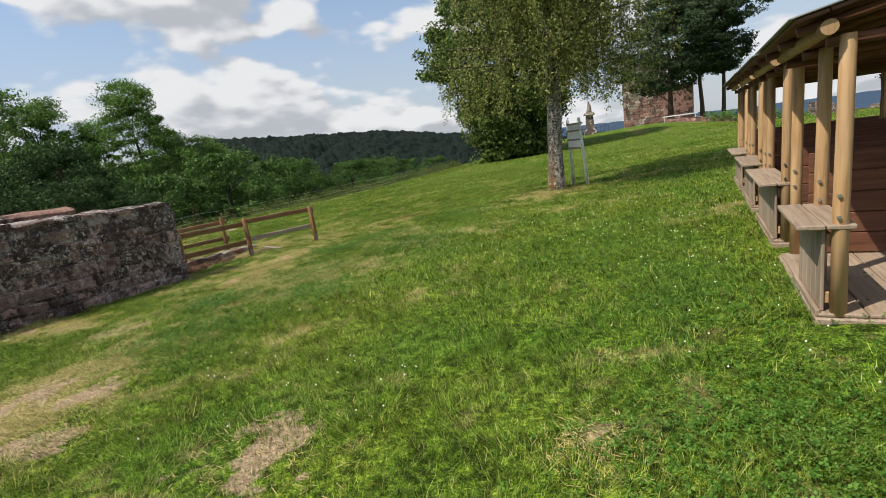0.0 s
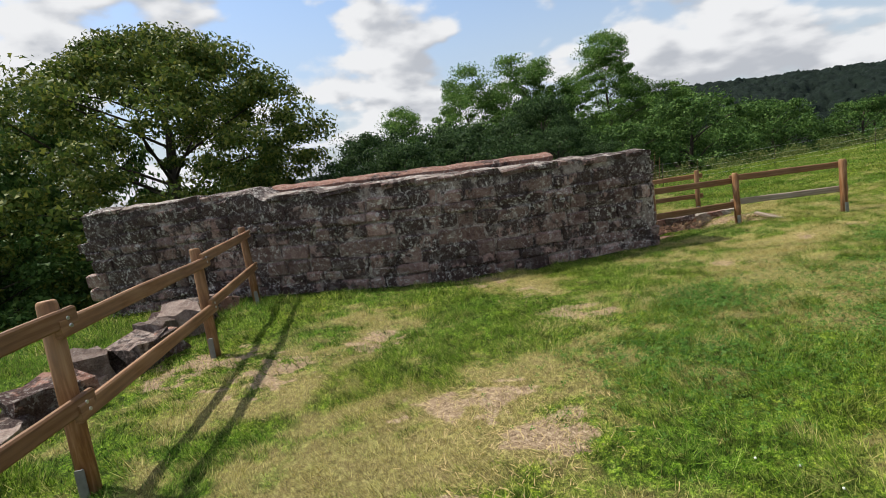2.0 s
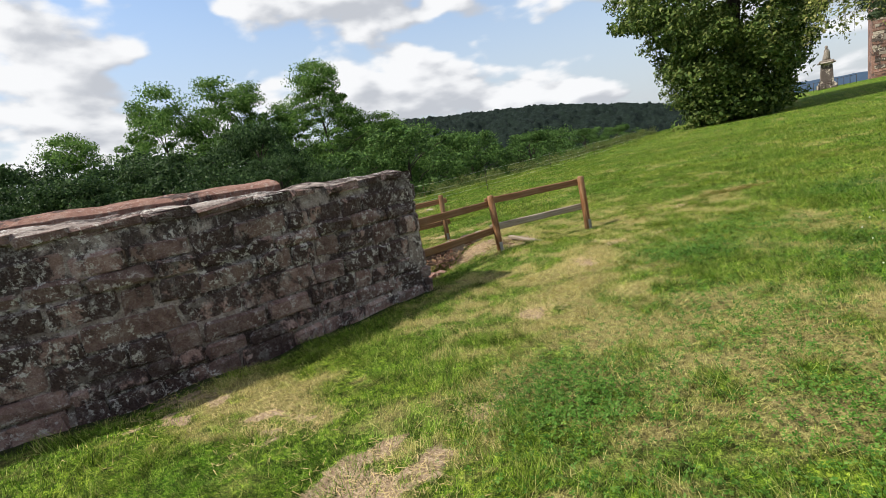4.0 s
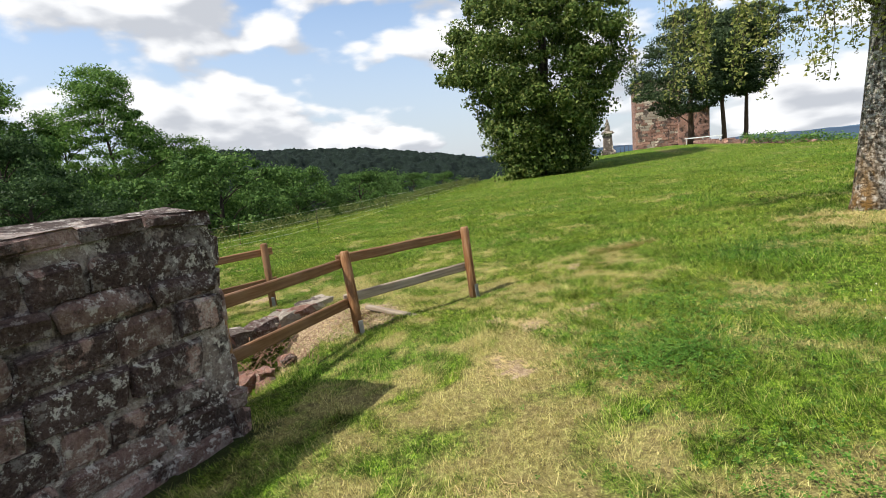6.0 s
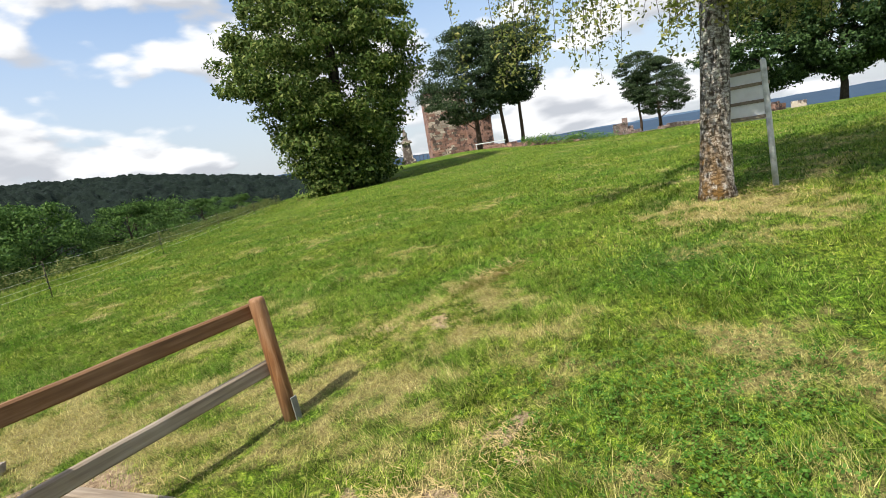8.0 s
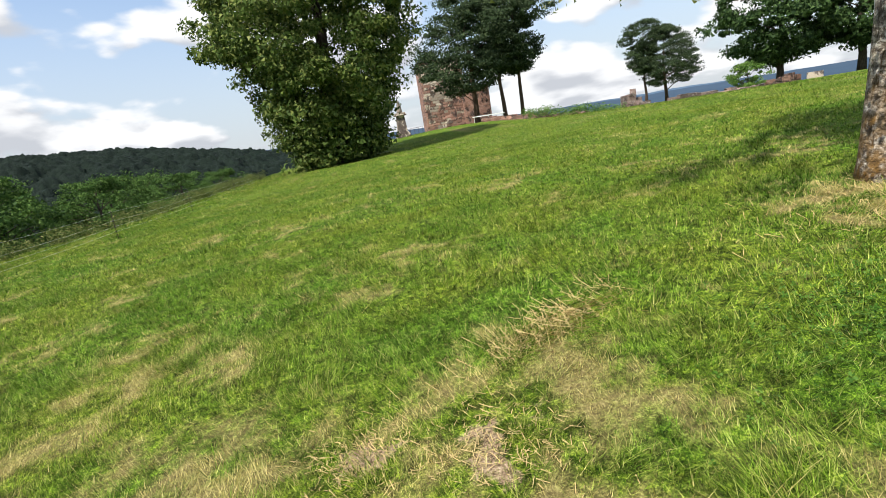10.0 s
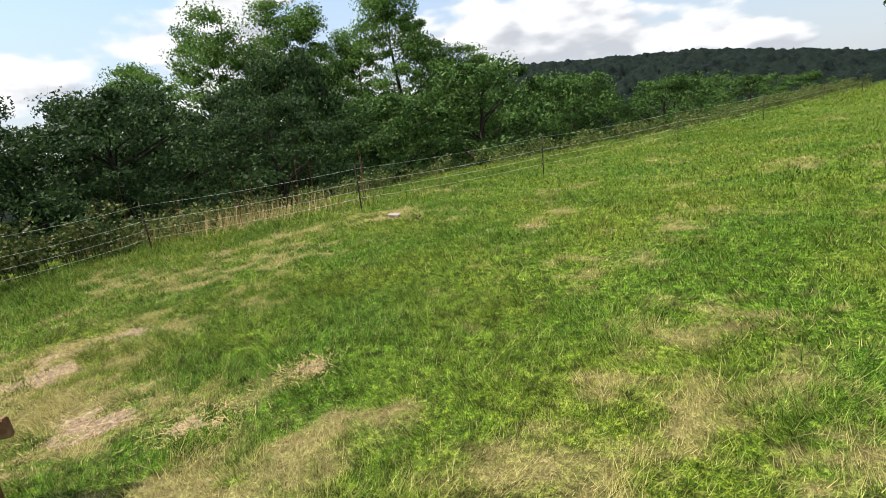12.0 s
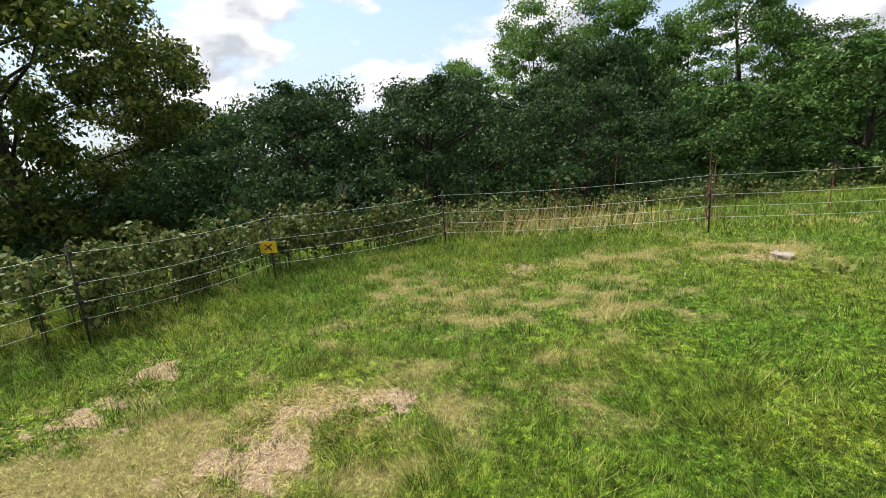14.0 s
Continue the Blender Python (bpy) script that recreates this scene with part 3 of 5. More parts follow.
# ---- loose stones along the pit and the old footing ----
def rock(name, x, y, z, sx, sy, sz, rz, seed, mat, label, group=""):
    r = random.Random(seed)
    bm = bmesh.new()
    bmesh.ops.create_cube(bm, size=1.0)
    bmesh.ops.subdivide_edges(bm, edges=bm.edges[:], cuts=2, use_grid_fill=True)
    for v in bm.verts:
        v.co = v.co * (1.0 - 0.16 * max(0, v.co.length - 0.62))
        v.co += Vector((r.uniform(-1, 1), r.uniform(-1, 1), r.uniform(-1, 1))) * 0.09
        v.co = Vector((v.co.x * sx, v.co.y * sy, (v.co.z + 0.42) * sz))
    ob = part(name, bm, mat)
    ob.matrix_world = pose(x, y, z, r.uniform(-4, 4), r.uniform(-4, 4), rz)
    return tagged(ob, label, "stone", group)


for k in range(30):
    s = k / 29
    x, y = -10.6 + s * 7.4 + random.uniform(-0.12, 0.12), 1.85 - s * 3.0 + random.uniform(-0.3, 0.16)
    rock("footing_stone", x, y, gz(x, y) - 0.15, random.uniform(0.28, 0.62), random.uniform(0.3, 0.5), random.uniform(0.3, 0.62), random.uniform(-60, 20), k, M_RED if k % 4 == 1 else M_FOOTING,
         "rough grey sandstone block of a ruined footing behind the fence", "footing stones")
for k in range(8):
    s = k / 7
    x, y = -9.75 + s * 0.75, 10.2 + s * 2.5
    rock("kerb_stone", x, y, gz(x, y) - 0.16, 0.5, 0.36, 0.30, 72 + random.uniform(-6, 6), 40 + k, M_MONUMENT if k % 2 else M_RED, "flat weathered stone edging the pit", "pit stones")
for k in range(9):
    x, y = -8.55 + random.uniform(-0.4, 0.3), 10.1 + random.uniform(-0.5, 1.6)
    rock("rubble_stone", x, y, gz(x, y) - 0.30, random.uniform(0.12, 0.3), random.uniform(0.12, 0.25), random.uniform(0.1, 0.2), random.uniform(0, 180), 60 + k, M_RED, "small broken red sandstone lying in the pit", "pit rubble")
bm = bmesh.new()
box(bm, -0.45, 0.45, -0.045, 0.045, 0, 0.05, 0.008)
plank = part("old_plank", bm, M_GREYWOOD)
plank.matrix_world = pose(-7.5, 11.85, gz(-7.5, 11.85) + 0.0, 0, 2, -28)
tagged(plank, "weathered grey plank lying on the trodden ground", "plank")


# ---- market stalls ----
def board(parent, name, x0, x1, y0, y1, z0, z1, mat, label="", bevel=0.006):
    bm = bmesh.new()
    box(bm, x0, x1, y0, y1, z0, z1, bevel)
    return part(name, bm, mat, parent, label)


def stall(x, y, rz, length, group, clad_end, counter):
    """A small timber stall: y runs along the row, x to the back; counters on the meadow side."""
    z = gz(x, y) - 0.02
    st = thing("market_stall", x, y, z, rz, "oiled timber market stall with round posts, plank counter and felt roof", "stall", group)
    deep, hi, cz = 2.4, 1.84, 0.655
    board(st, "floor_frame", -0.10, deep, -0.06, length + 0.06, 0.0, 0.06, M_COUNTER, "greyish timber floor frame", 0.01)
    for k in range(9):
        board(st, "floor_board", -0.08 + k * 0.271, 0.184 + k * 0.271, -0.04, length + 0.02, 0.063, 0.088, M_COUNTER)
    for px, py in ((0.03, 0.0), (0.03, length), (0.06, counter - 0.05) if counter < length else (0.42, length * 0.5), (deep - 0.1, 0.0), (deep - 0.1, length)):
        bm = bmesh.new()
        tube(bm, [(px, py, 0.07), (px, py, 0.8), (px + 0.01, py, hi - 0.01), (px + 0.01, py, hi)], [0.048, 0.046, 0.043, 0.04], 12)
        p = part("post", bm, M_STALL, st)
        for bz in (cz + 0.08, cz + 0.22):
            bm = bmesh.new()
            tube(bm, [(px - 0.02, py - 0.060, bz), (px - 0.02, py - 0.038, bz)], 0.012, 8)
            part("bolt", bm, M_BOLT, p)
    # counter front of upright boards, its frame and its shelf
    n = max(4, int(counter / 0.15))
    for k in range(n):
        a, b = 0.01 + (counter - 0.02) * k / n, 0.01 + (counter - 0.02) * (k + 1) / n - 0.006
        board(st, "front_board", -0.066, -0.042, a, b, 0.09, cz - 0.004, M_COUNTERV)
    board(st, "front_batten", -0.040, -0.012, 0.02, counter - 0.02, 0.14, 0.22, M_STALL)
    board(st, "front_batten", -0.040, -0.012, 0.02, counter - 0.02, cz - 0.12, cz - 0.03, M_STALL)
    board(st, "skirting", -0.098, -0.070, -0.03, counter + 0.02, 0.062, 0.11, M_COUNTER)
    for k in range(2):
        board(st, "counter_board", -0.21 + k * 0.162, -0.052 + k * 0.162, -0.05, counter + 0.04, cz, cz + 0.034, M_COUNTER, "", 0.008)
    # dark boarded back and ends
    for k in range(5):
        z0 = 0.10 + k * 0.185
        board(st, "back_board", deep - 0.05, deep - 0.02, 0, length, z0, z0 + 0.178, M_STALLDARK)
        if clad_end:
            board(st, "end_board", 0.12, deep - 0.15, 0.005, 0.03, z0, z0 + 0.178, M_STALLDARK, "dark red stained board")
        board(st, "end_board", 0.12, deep - 0.15, length - 0.03, length - 0.005, z0, z0 + 0.178, M_STALLDARK, "dark red stained board")
    # plates, rafters and a low boarded roof with a deep eave
    for px in (-0.07, deep - 0.1):
        bm = bmesh.new()
        tube(bm, [(px, -0.10, hi + 0.045), (px, length + 0.10, hi + 0.045)], 0.046, 12)
        part("wall_plate", bm, M_STALL, st)
    mid = (deep - 0.1) / 2
    over, rise = 0.25, 0.28
    for yy in (0.04, length * 0.5, length - 0.04):
        bm = bmesh.new()
        tube(bm, [(-0.06, yy, hi - 0.03), (deep - 0.08, yy, hi - 0.03)], 0.035, 8)
        part("tie_beam", bm, M_STALLDARK, st)
        for sx in (-1, 1):
            bm = bmesh.new()
            tube(bm, [(mid + sx * (mid + over - 0.04), yy, hi + 0.055), (mid, yy, hi + 0.04 + rise)], 0.032, 8)
            part("rafter", bm, M_STALLDARK, st)
    for sx in (-1, 1):
        ang = math.atan2(rise, mid + over)
        m = Matrix.Translation((mid, 0, hi + 0.09 + rise)) @ Matrix.Rotation(sx * ang, 4, "Y")
        span = math.hypot(rise, mid + over)
        for k in range(8):
            bm = bmesh.new()
            a, b = sx * span * k / 8, sx * (span * (k + 1) / 8 - 0.008)
            box(bm, min(a, b), max(a, b), -0.13, length + 0.13, 0.0, 0.026, 0.004, m)
            roof = part("roof_board", bm, M_STALLDARK, st)
        bm = bmesh.new()
        box(bm, min(0, sx * (span + 0.02)), max(0, sx * (span + 0.02)), -0.15, length + 0.15, 0.030, 0.042, 0.003, m)
        part("roof_felt", bm, M_ROOFTOP, st, "grey mineral roofing felt")
    return st


for k in range(4):
    bx, by = 2.02 + 0.224 * 2.2 * k, 3.80 + 0.975 * 2.2 * k
    stall(bx, by, -12.9, 1.62, "market stalls", k > 0, 0.80 if k == 0 else 1.55)

# ---- birch, sign ----


def spray(centres, radii, per, size, flat=0.75, seed=0, droop=0.0, aspect=0.6, corners=3):
    """Leaves scattered round centres: diamond-shaped, each its own island. Returns verts and faces."""
    r = np.random.default_rng(seed)
    c = np.repeat(np.asarray(centres, float), per, axis=0)
    rad = np.repeat(np.broadcast_to(np.asarray(radii, float), (len(centres),)), per)
    d = r.normal(size=(len(c), 3))
    d /= np.linalg.norm(d, axis=1)[:, None]
    d *= (r.random(len(c)) ** 0.5 * rad)[:, None]
    d[:, 2] *= flat
    p = c + d
    s = size * r.uniform(0.6, 1.35, len(c))
    a = r.normal(size=(len(c), 3))
    if droop:
        a[:, 2] = a[:, 2] * 0.6 - droop
        a /= np.linalg.norm(a, axis=1)[:, None]
        b = np.cross(a, r.normal(size=(len(c), 3)) * [0.7, 0.7, 1] + [0, 0, 0.8])
    else:
        out = d / (rad[:, None] + 1e-9) + [0, 0, 0.3] + r.normal(size=(len(c), 3)) * 0.6
        out /= np.linalg.norm(out, axis=1)[:, None] + 1e-9
        a = np.cross(out, a)
        a /= np.linalg.norm(a, axis=1)[:, None] + 1e-9
        b = np.cross(out, a)
    b /= np.linalg.norm(b, axis=1)[:, None] + 1e-9
    n = np.cross(a, b)
    a, b, n = a * s[:, None], b * (s * aspect)[:, None], n * (s * 0.15)[:, None]
    if corners == 3:
        v = np.stack([p - a, p + a * 0.7 - b + n, p + a * 0.7 + b + n], 1).reshape(-1, 3)
    else:
        v = np.stack([p - a, p - b + n, p + a, p + b + n], 1).reshape(-1, 3)
    f = np.arange(len(v)).reshape(-1, corners)
    return v, f


def limb(bm, a, b, r0, r1, r, sag=0.12, sides=6):
    a, b = Vector(a), Vector(b)
    mid = (a + b) / 2 + Vector((r.uniform(-1, 1), r.uniform(-1, 1), r.uniform(0.2, 1))) * (b - a).length * sag
    tube(bm, [a, (a + mid) / 2 + Vector((0, 0, 0.03)), mid, (mid + b) / 2, b], [r0, r0 * 0.8 + r1 * 0.2, (r0 + r1) / 2, r0 * 0.25 + r1 * 0.75, r1], sides, False)


def tree(name, x, y, z, height, base, rx, rz_, clusters, per, size, leaf, bark, label, category="tree", group="", seed=1, shape="round", trunk=0.3, lean=(0, 0), puff=1.0, kind="", flat=0.5, ragged=1.0):
    """A tapered trunk, limbs to clumps of foliage, and a crown of single leaves. base: where the crown begins."""
    r = random.Random(seed)
    t = thing(name, x, y, z, 0, label, category, group, kind)
    mid_z, half = (height + base) / 2, (height - base) / 2
    cs, rs = [], []
    lobes = [(r.uniform(0, 6.28), r.uniform(-0.6, 0.8), r.uniform(0.1, 0.28) * ragged) for _ in range(9)]
    while len(cs) < clusters:
        u, ang = r.uniform(-1, 1), r.uniform(0, 2 * math.pi)
        rad = r.random() ** 0.34
        bulge = 1.0
        for la, lu, ls in lobes:
            bulge += ls * math.exp(-((math.remainder(ang - la, 2 * math.pi)) ** 2 * 1.6 + (u - lu) ** 2 * 4)) - 0.018 * ragged
        if shape == "round":
            w = math.sqrt(max(0, 1 - u * u))
        elif shape == "dome":
            w = math.sqrt(max(0, 1 - max(0, u) ** 2)) * (0.72 + 0.28 * (1 + min(u, 0)))
        elif shape == "egg":
            w = (1 - max(0, u + 0.15) ** 2.2) ** 0.5 * (1 - 0.5 * max(0, -0.1 - u)) if u < 0.8 else 0.45
        elif shape == "cone":
            w = (1 - (u + 1) / 2) ** 0.7
        else:
            w = 1.0 if u > 0.2 else 0.55
            w *= math.sqrt(max(0, 1 - u ** 4))
        d = rx * w * rad * bulge
        cs.append((lean[0] * (u + 1) / 2 + math.cos(ang) * d, lean[1] * (u + 1) / 2 + math.sin(ang) * d, mid_z + u * half * (0.88 + 0.12 * bulge)))
        rs.append(puff * rz_ * r.uniform(0.45, 1.45))
    v, f = spray(cs, rs, per, size, flat, seed)
    fast_mesh("crown", v, f, leaf, t)
    bm = bmesh.new()
    tops = [Vector((lean[0] * k * 0.5 + r.uniform(-1, 1) * 0.02 * height * (k > 0), lean[1] * k * 0.5 + r.uniform(-1, 1) * 0.02 * height * (k > 0), -0.4 + (height * 0.86 + 0.4) * k / 5)) for k in range(6)]
    tube(bm, tops, [trunk * 1.35, trunk, trunk * 0.85, trunk * 0.62, trunk * 0.36, trunk * 0.1], 10)
    for c in cs[:: max(1, len(cs) // 30)]:
        k = min(0.92, max(0.12, (c[2] - 0.30 * math.hypot(c[0], c[1]) - 0.5) / (height * 0.86)))
        q = k * 5
        a = tops[int(q)].lerp(tops[min(5, int(q) + 1)], q - int(q))
        limb(bm, a, c, trunk * 0.24 * (1.1 - k * 0.7), 0.02, r)
    part("trunk", bm, bark, t)
    return t


def tree_copy(src, x, y, scale, rz, sink=0.0):
    return copy_thing(src, pose(x, y, gz(x, y) - sink, 0, 0, rz) @ Matrix.Diagonal((scale, scale, scale * random.uniform(0.92, 1.08), 1)))


def birch_bark():
    m = Mat("birch_bark", 0.8, spec=0.2)
    p = m.obj
    flakes = m.noise(1.0, m.stretch(p, (15, 15, 24)), 6.0, 0.7)
    cracks = m.noise(1.0, m.stretch(p, (16, 16, 5)), 6.0, 0.7)
    c = m.ramp(flakes, (0.38, (0.075, 0.062, 0.050)), (0.48, (0.24, 0.215, 0.19)), (0.58, (0.56, 0.54, 0.50)))
    c = m.mix(m.range(cracks, 0.50, 0.60), c, (0.04, 0.033, 0.028))
    sepz = m.n.new("ShaderNodeSeparateXYZ")
    m.l.new(p, sepz.inputs[0])
    low = m.range(sepz.outputs[2], 0.1, 2.0, 1.0, 0.0)
    side = m.range(sepz.outputs[0], 0.16, -0.12, 0.0, 1.0)
    moss = m.mix(1.0, m.mix(1.0, m.range(m.noise(5.0, p), 0.34, 0.5), low, "MULTIPLY"), side, "MULTIPLY")
    c = m.mix(moss, c, m.ramp(flakes, (0.35, (0.045, 0.026, 0.010)), (0.62, (0.22, 0.120, 0.030))))
    m.colour(c)
    return m.bump(flakes, 1.0, 0.03).m


M_BIRCHBARK = birch_bark()


def birch(x, y):
    r = random.Random(5)
    t = thing("birch_tree", x, y, gz(x, y) - 0.03, 0, "old weeping birch with rough white bark and hanging twigs", "birch")
    bm = bmesh.new()
    stem = [Vector(p) for p in ((0, 0, -0.2), (0.0, 0, 0.25), (0.03, 0, 1.2), (0.10, 0, 2.6), (0.16, 0.03, 4.2), (0.1, 0.1, 6.2), (0.2, 0.1, 8.5), (0.2, 0.1, 10.5))]
    stem_r = [0.34, 0.255, 0.22, 0.20, 0.175, 0.14, 0.09, 0.03]
    tube(bm, stem, stem_r, 20)
    for v in bm.verts:
        v.co += Vector((v.co.x, v.co.y, 0)).normalized() * (noise.noise(v.co * 3.0) * 0.035) if v.co.z < 5 else Vector()
    part("trunk", bm, M_BIRCHBARK, t)
    bm = bmesh.new()
    cs = []
    for k in range(88):
        k0 = r.uniform(0.27, 0.95)
        q = 2 + k0 * 5
        a = stem[int(q)].lerp(stem[min(7, int(q) + 1)], q - int(q))
        ang = r.uniform(0, 2 * math.pi) if k % 3 else r.gauss(-1.25, 0.45)
        reach = r.uniform(1.3, 4.1) * (1.15 - 0.45 * k0)
        tip = a + Vector((math.cos(ang) * reach, math.sin(ang) * reach, r.uniform(0.4, 1.6)))
        limb(bm, a, tip, 0.045, 0.010, r, 0.1)
        for j in range(9):
            s = r.uniform(0.35, 1.05)
            top = a.lerp(tip, s) + Vector((r.uniform(-0.5, 0.5), r.uniform(-0.5, 0.5), 0.1))
            length = r.uniform(1.2, 3.4) if reach > 1.6 else r.uniform(0.6, 1.6)
            length = min(length, max(0.3, top.z - 2.15 - 0.9 * r.random()))
            end = top + Vector((r.uniform(-0.2, 0.2), r.uniform(-0.2, 0.2), -length))
            tube(bm, [top, top.lerp(end, 0.5) + Vector((r.uniform(-0.08, 0.08), r.uniform(-0.08, 0.08), 0)), end], [0.008, 0.005, 0.003], 3, False)
            for i in range(max(3, int(length * 8))):
                cs.append(top.lerp(end, (i + r.random()) / max(3, int(length * 8))))
    part("branchwork", bm, M_BARK, t, "thin dark hanging twigs")
    v, f = spray([tuple(c) for c in cs], 0.17, 10, 0.034, 1.0, 3, 0.5, 0.75)
    fast_mesh("crown", v, f, M_BIRCH, t)
    return t


birch(0.05, 15.55)


def info_sign():
    z = gz(0.75, 15.7)
    s = thing("notice_board", 0.75, 15.7, z, 0, "pale two-post notice board with white panel and rails", "sign")
    a, b = Vector((-0.20, 0.36, 0)), Vector((0.20, -0.36, 0))
    lean = Vector((-0.12, 0.02, 0))
    for base, ln in ((a, lean * 0.5), (b, lean * 1.2)):
        bm = bmesh.new()
        tube(bm, [base + Vector((0, 0, -0.15)), base + ln * 0.5 + Vector((0, 0, 0.9)), base + ln + Vector((0, 0, 1.95)), base + ln + Vector((0, 0, 1.98))], [0.045, 0.043, 0.042, 0.03], 8)
        part("post", bm, M_PALEPOST, s, "peeling white painted post")
    d = b - a
    turn = d.to_track_quat("X", "Z").to_matrix().to_4x4()
    m = Matrix.Translation(a + lean * 0.7) @ turn
    bm = bmesh.new()
    box(bm, 0.04, d.length - 0.02, -0.012, 0.012, 1.08, 1.84, 0.003, m)
    part("panel", bm, M_WHITE, s, "white notice panel")
    for z0 in (1.80, 1.60, 1.34, 1.10):
        bm = bmesh.new()
        box(bm, 0.0, d.length + 0.02, -0.035, 0.035, z0, z0 + 0.05, 0.005, m)
        part("rail", bm, M_GREYWOOD, s)
    return s


info_sign()

# ---- chestnut and the trees of the meadow's far side ----
tree("chestnut_tree", -5.1, 58, gz(-5.1, 58) - 0.3, 23.0, 0.2, 8.0, 1.45, 800, 150, 0.19, M_CHESTNUT, M_BARK, "large dense horse chestnut at the meadow's edge", "tree", "", 11, "egg", 0.75, (0.2, 0), flat=0.6)
pine = tree("pine_tree", 16.9, 88, gz(16.9, 88) - 0.3, 19.5, 5.0, 6.6, 1.5, 300, 160, 0.17, M_PINE, M_PINEBARK, "dark Scots pine beside the ruined tower", "pine", "pines", 21, "dome", 0.38, flat=0.4)
pine_b = tree("pine_tree", 24.7, 89, gz(24.7, 89) - 0.3, 20, 8.0, 6.0, 1.4, 190, 160, 0.17, M_PINE, M_PINEBARK, "dark Scots pine with a bare trunk", "pine", "pines", 23, "flat", 0.30, flat=0.35)
tree_copy(pine_b, 21.6, 88.0, 1.02, 140)
tree_copy(pine_b, 42.5, 82.5, 0.62, 50)
tree_copy(pine, 45.0, 81.0, 0.62, 80)
dark = tree("lime_tree", 52, 68, gz(52, 68) - 0.3, 16, 3.5, 7.5, 1.6, 190, 170, 0.24, M_WOODS, M_BARK, "dark broadleaf tree behind the ruin walls", "tree", "dark trees", 31, "round", 0.4)
tree_copy(dark, 60, 64, 1.05, 70)
tree_copy(dark, 66, 58, 1.1, 170)
tree_copy(dark, 76, 52, 1.2, 250)
tree("shrub", 43, 63.5, gz(43, 63.5), 3.6, 0.6, 1.9, 0.6, 60, 60, 0.13, M_ROBINIA, M_BARK, "small round bright green shrub by the ruin wall", "shrub", "", 33, "round", 0.08)

# ---- woods on the slope ----
tree("oak_tree", -31.5, 1.5, -6.0, 16.2, 1.0, 8.8, 1.15, 560, 250, 0.11, M_OAK, M_BARK, "broad oak with yellowing leaves behind the wall", "oak", "", 41, "round", 0.55, flat=0.5, ragged=1.9)
rob = tree("robinia_tree", -37.0, 38.5, gz(-37.0, 38.5) - 0.3, 20.8, 1.0, 5.6, 1.05, 230, 200, 0.10, M_ROBINIA, M_BARK, "airy robinia with feathery leaves at the wood's edge", "robinia", "wood edge trees", 51, "egg", 0.32, flat=0.5, ragged=3.2)
low = tree("wood_tree", -27, 12.5, gz(-27, 12.5) - 0.3, 7.4, 0.6, 4.6, 0.75, 210, 230, 0.066, M_WOODS, M_BARK, "dense dark green tree of the wooded slope", "tree", "wood trees", 61, "egg", 0.24, flat=0.5, ragged=2.6)
low_b = tree("wood_tree", -28, 30, gz(-28, 30) - 0.3, 7.4, 0.5, 4.4, 0.85, 170, 150, 0.095, M_GREENWOOD, M_BARK, "bright green tree of the wooded slope", "tree", "wood trees", 63, "egg", 0.24, flat=0.5, ragged=2.6)


def wood_at(src, height, x, y, top, rz):
    """A copy whose top reaches a given height over the sea of trees."""
    k = (top - gz(x, y) + 0.3) / height
    wide = max(0.8, min(1.3, k))
    return copy_thing(src, pose(x, y, gz(x, y) - 0.3, 0, 0, rz) @ Matrix.Diagonal((wide, wide, k, 1)))


for px, py, top, rz in ((-42.5, 34, 10.6, 60), (-33.5, 43.5, 5.6, 130), (-48, 29, 10.0, 200), (-55, 25, 8.0, 20), (-39.5, 36.5, 8.4, 250), (-45.5, 31.5, 8.6, 310), (-36.0, 41.5, 6.4, 95)):
    wood_at(rob, 20.8, px, py, top, rz)
wood_r = random.Random(9)
for n, (px, py, top) in enumerate(((-29, 17.5, 3.6), (-33, 13, 4.2), (-26, 22.5, 2.8), (-36, 20, 4.4), (-33, 27, 5.4), (-38, 31, 6.0), (-27, 36, 3.8), (-25, 43, 2.6), (-31, 50, 3.0), (-23, 52, 1.8), (-37, 58, 3.2), (-20, 62, 1.2), (-28, 66, 1.8),
                                   (-43, 48, 4.4), (-47, 62, 3.6), (-25, -7, 3.0), (-31, -8, 6.0), (-36, -4, 7.5), (-40, -9, 6.5), (-43, 6, 4.0), (-19, 74, 0.8), (-30, 80, 1.6))):
    wood_at(low if n in (0, 1, 2, 3, 4) else low_b, 7.4, px, py, top, wood_r.uniform(0, 360))


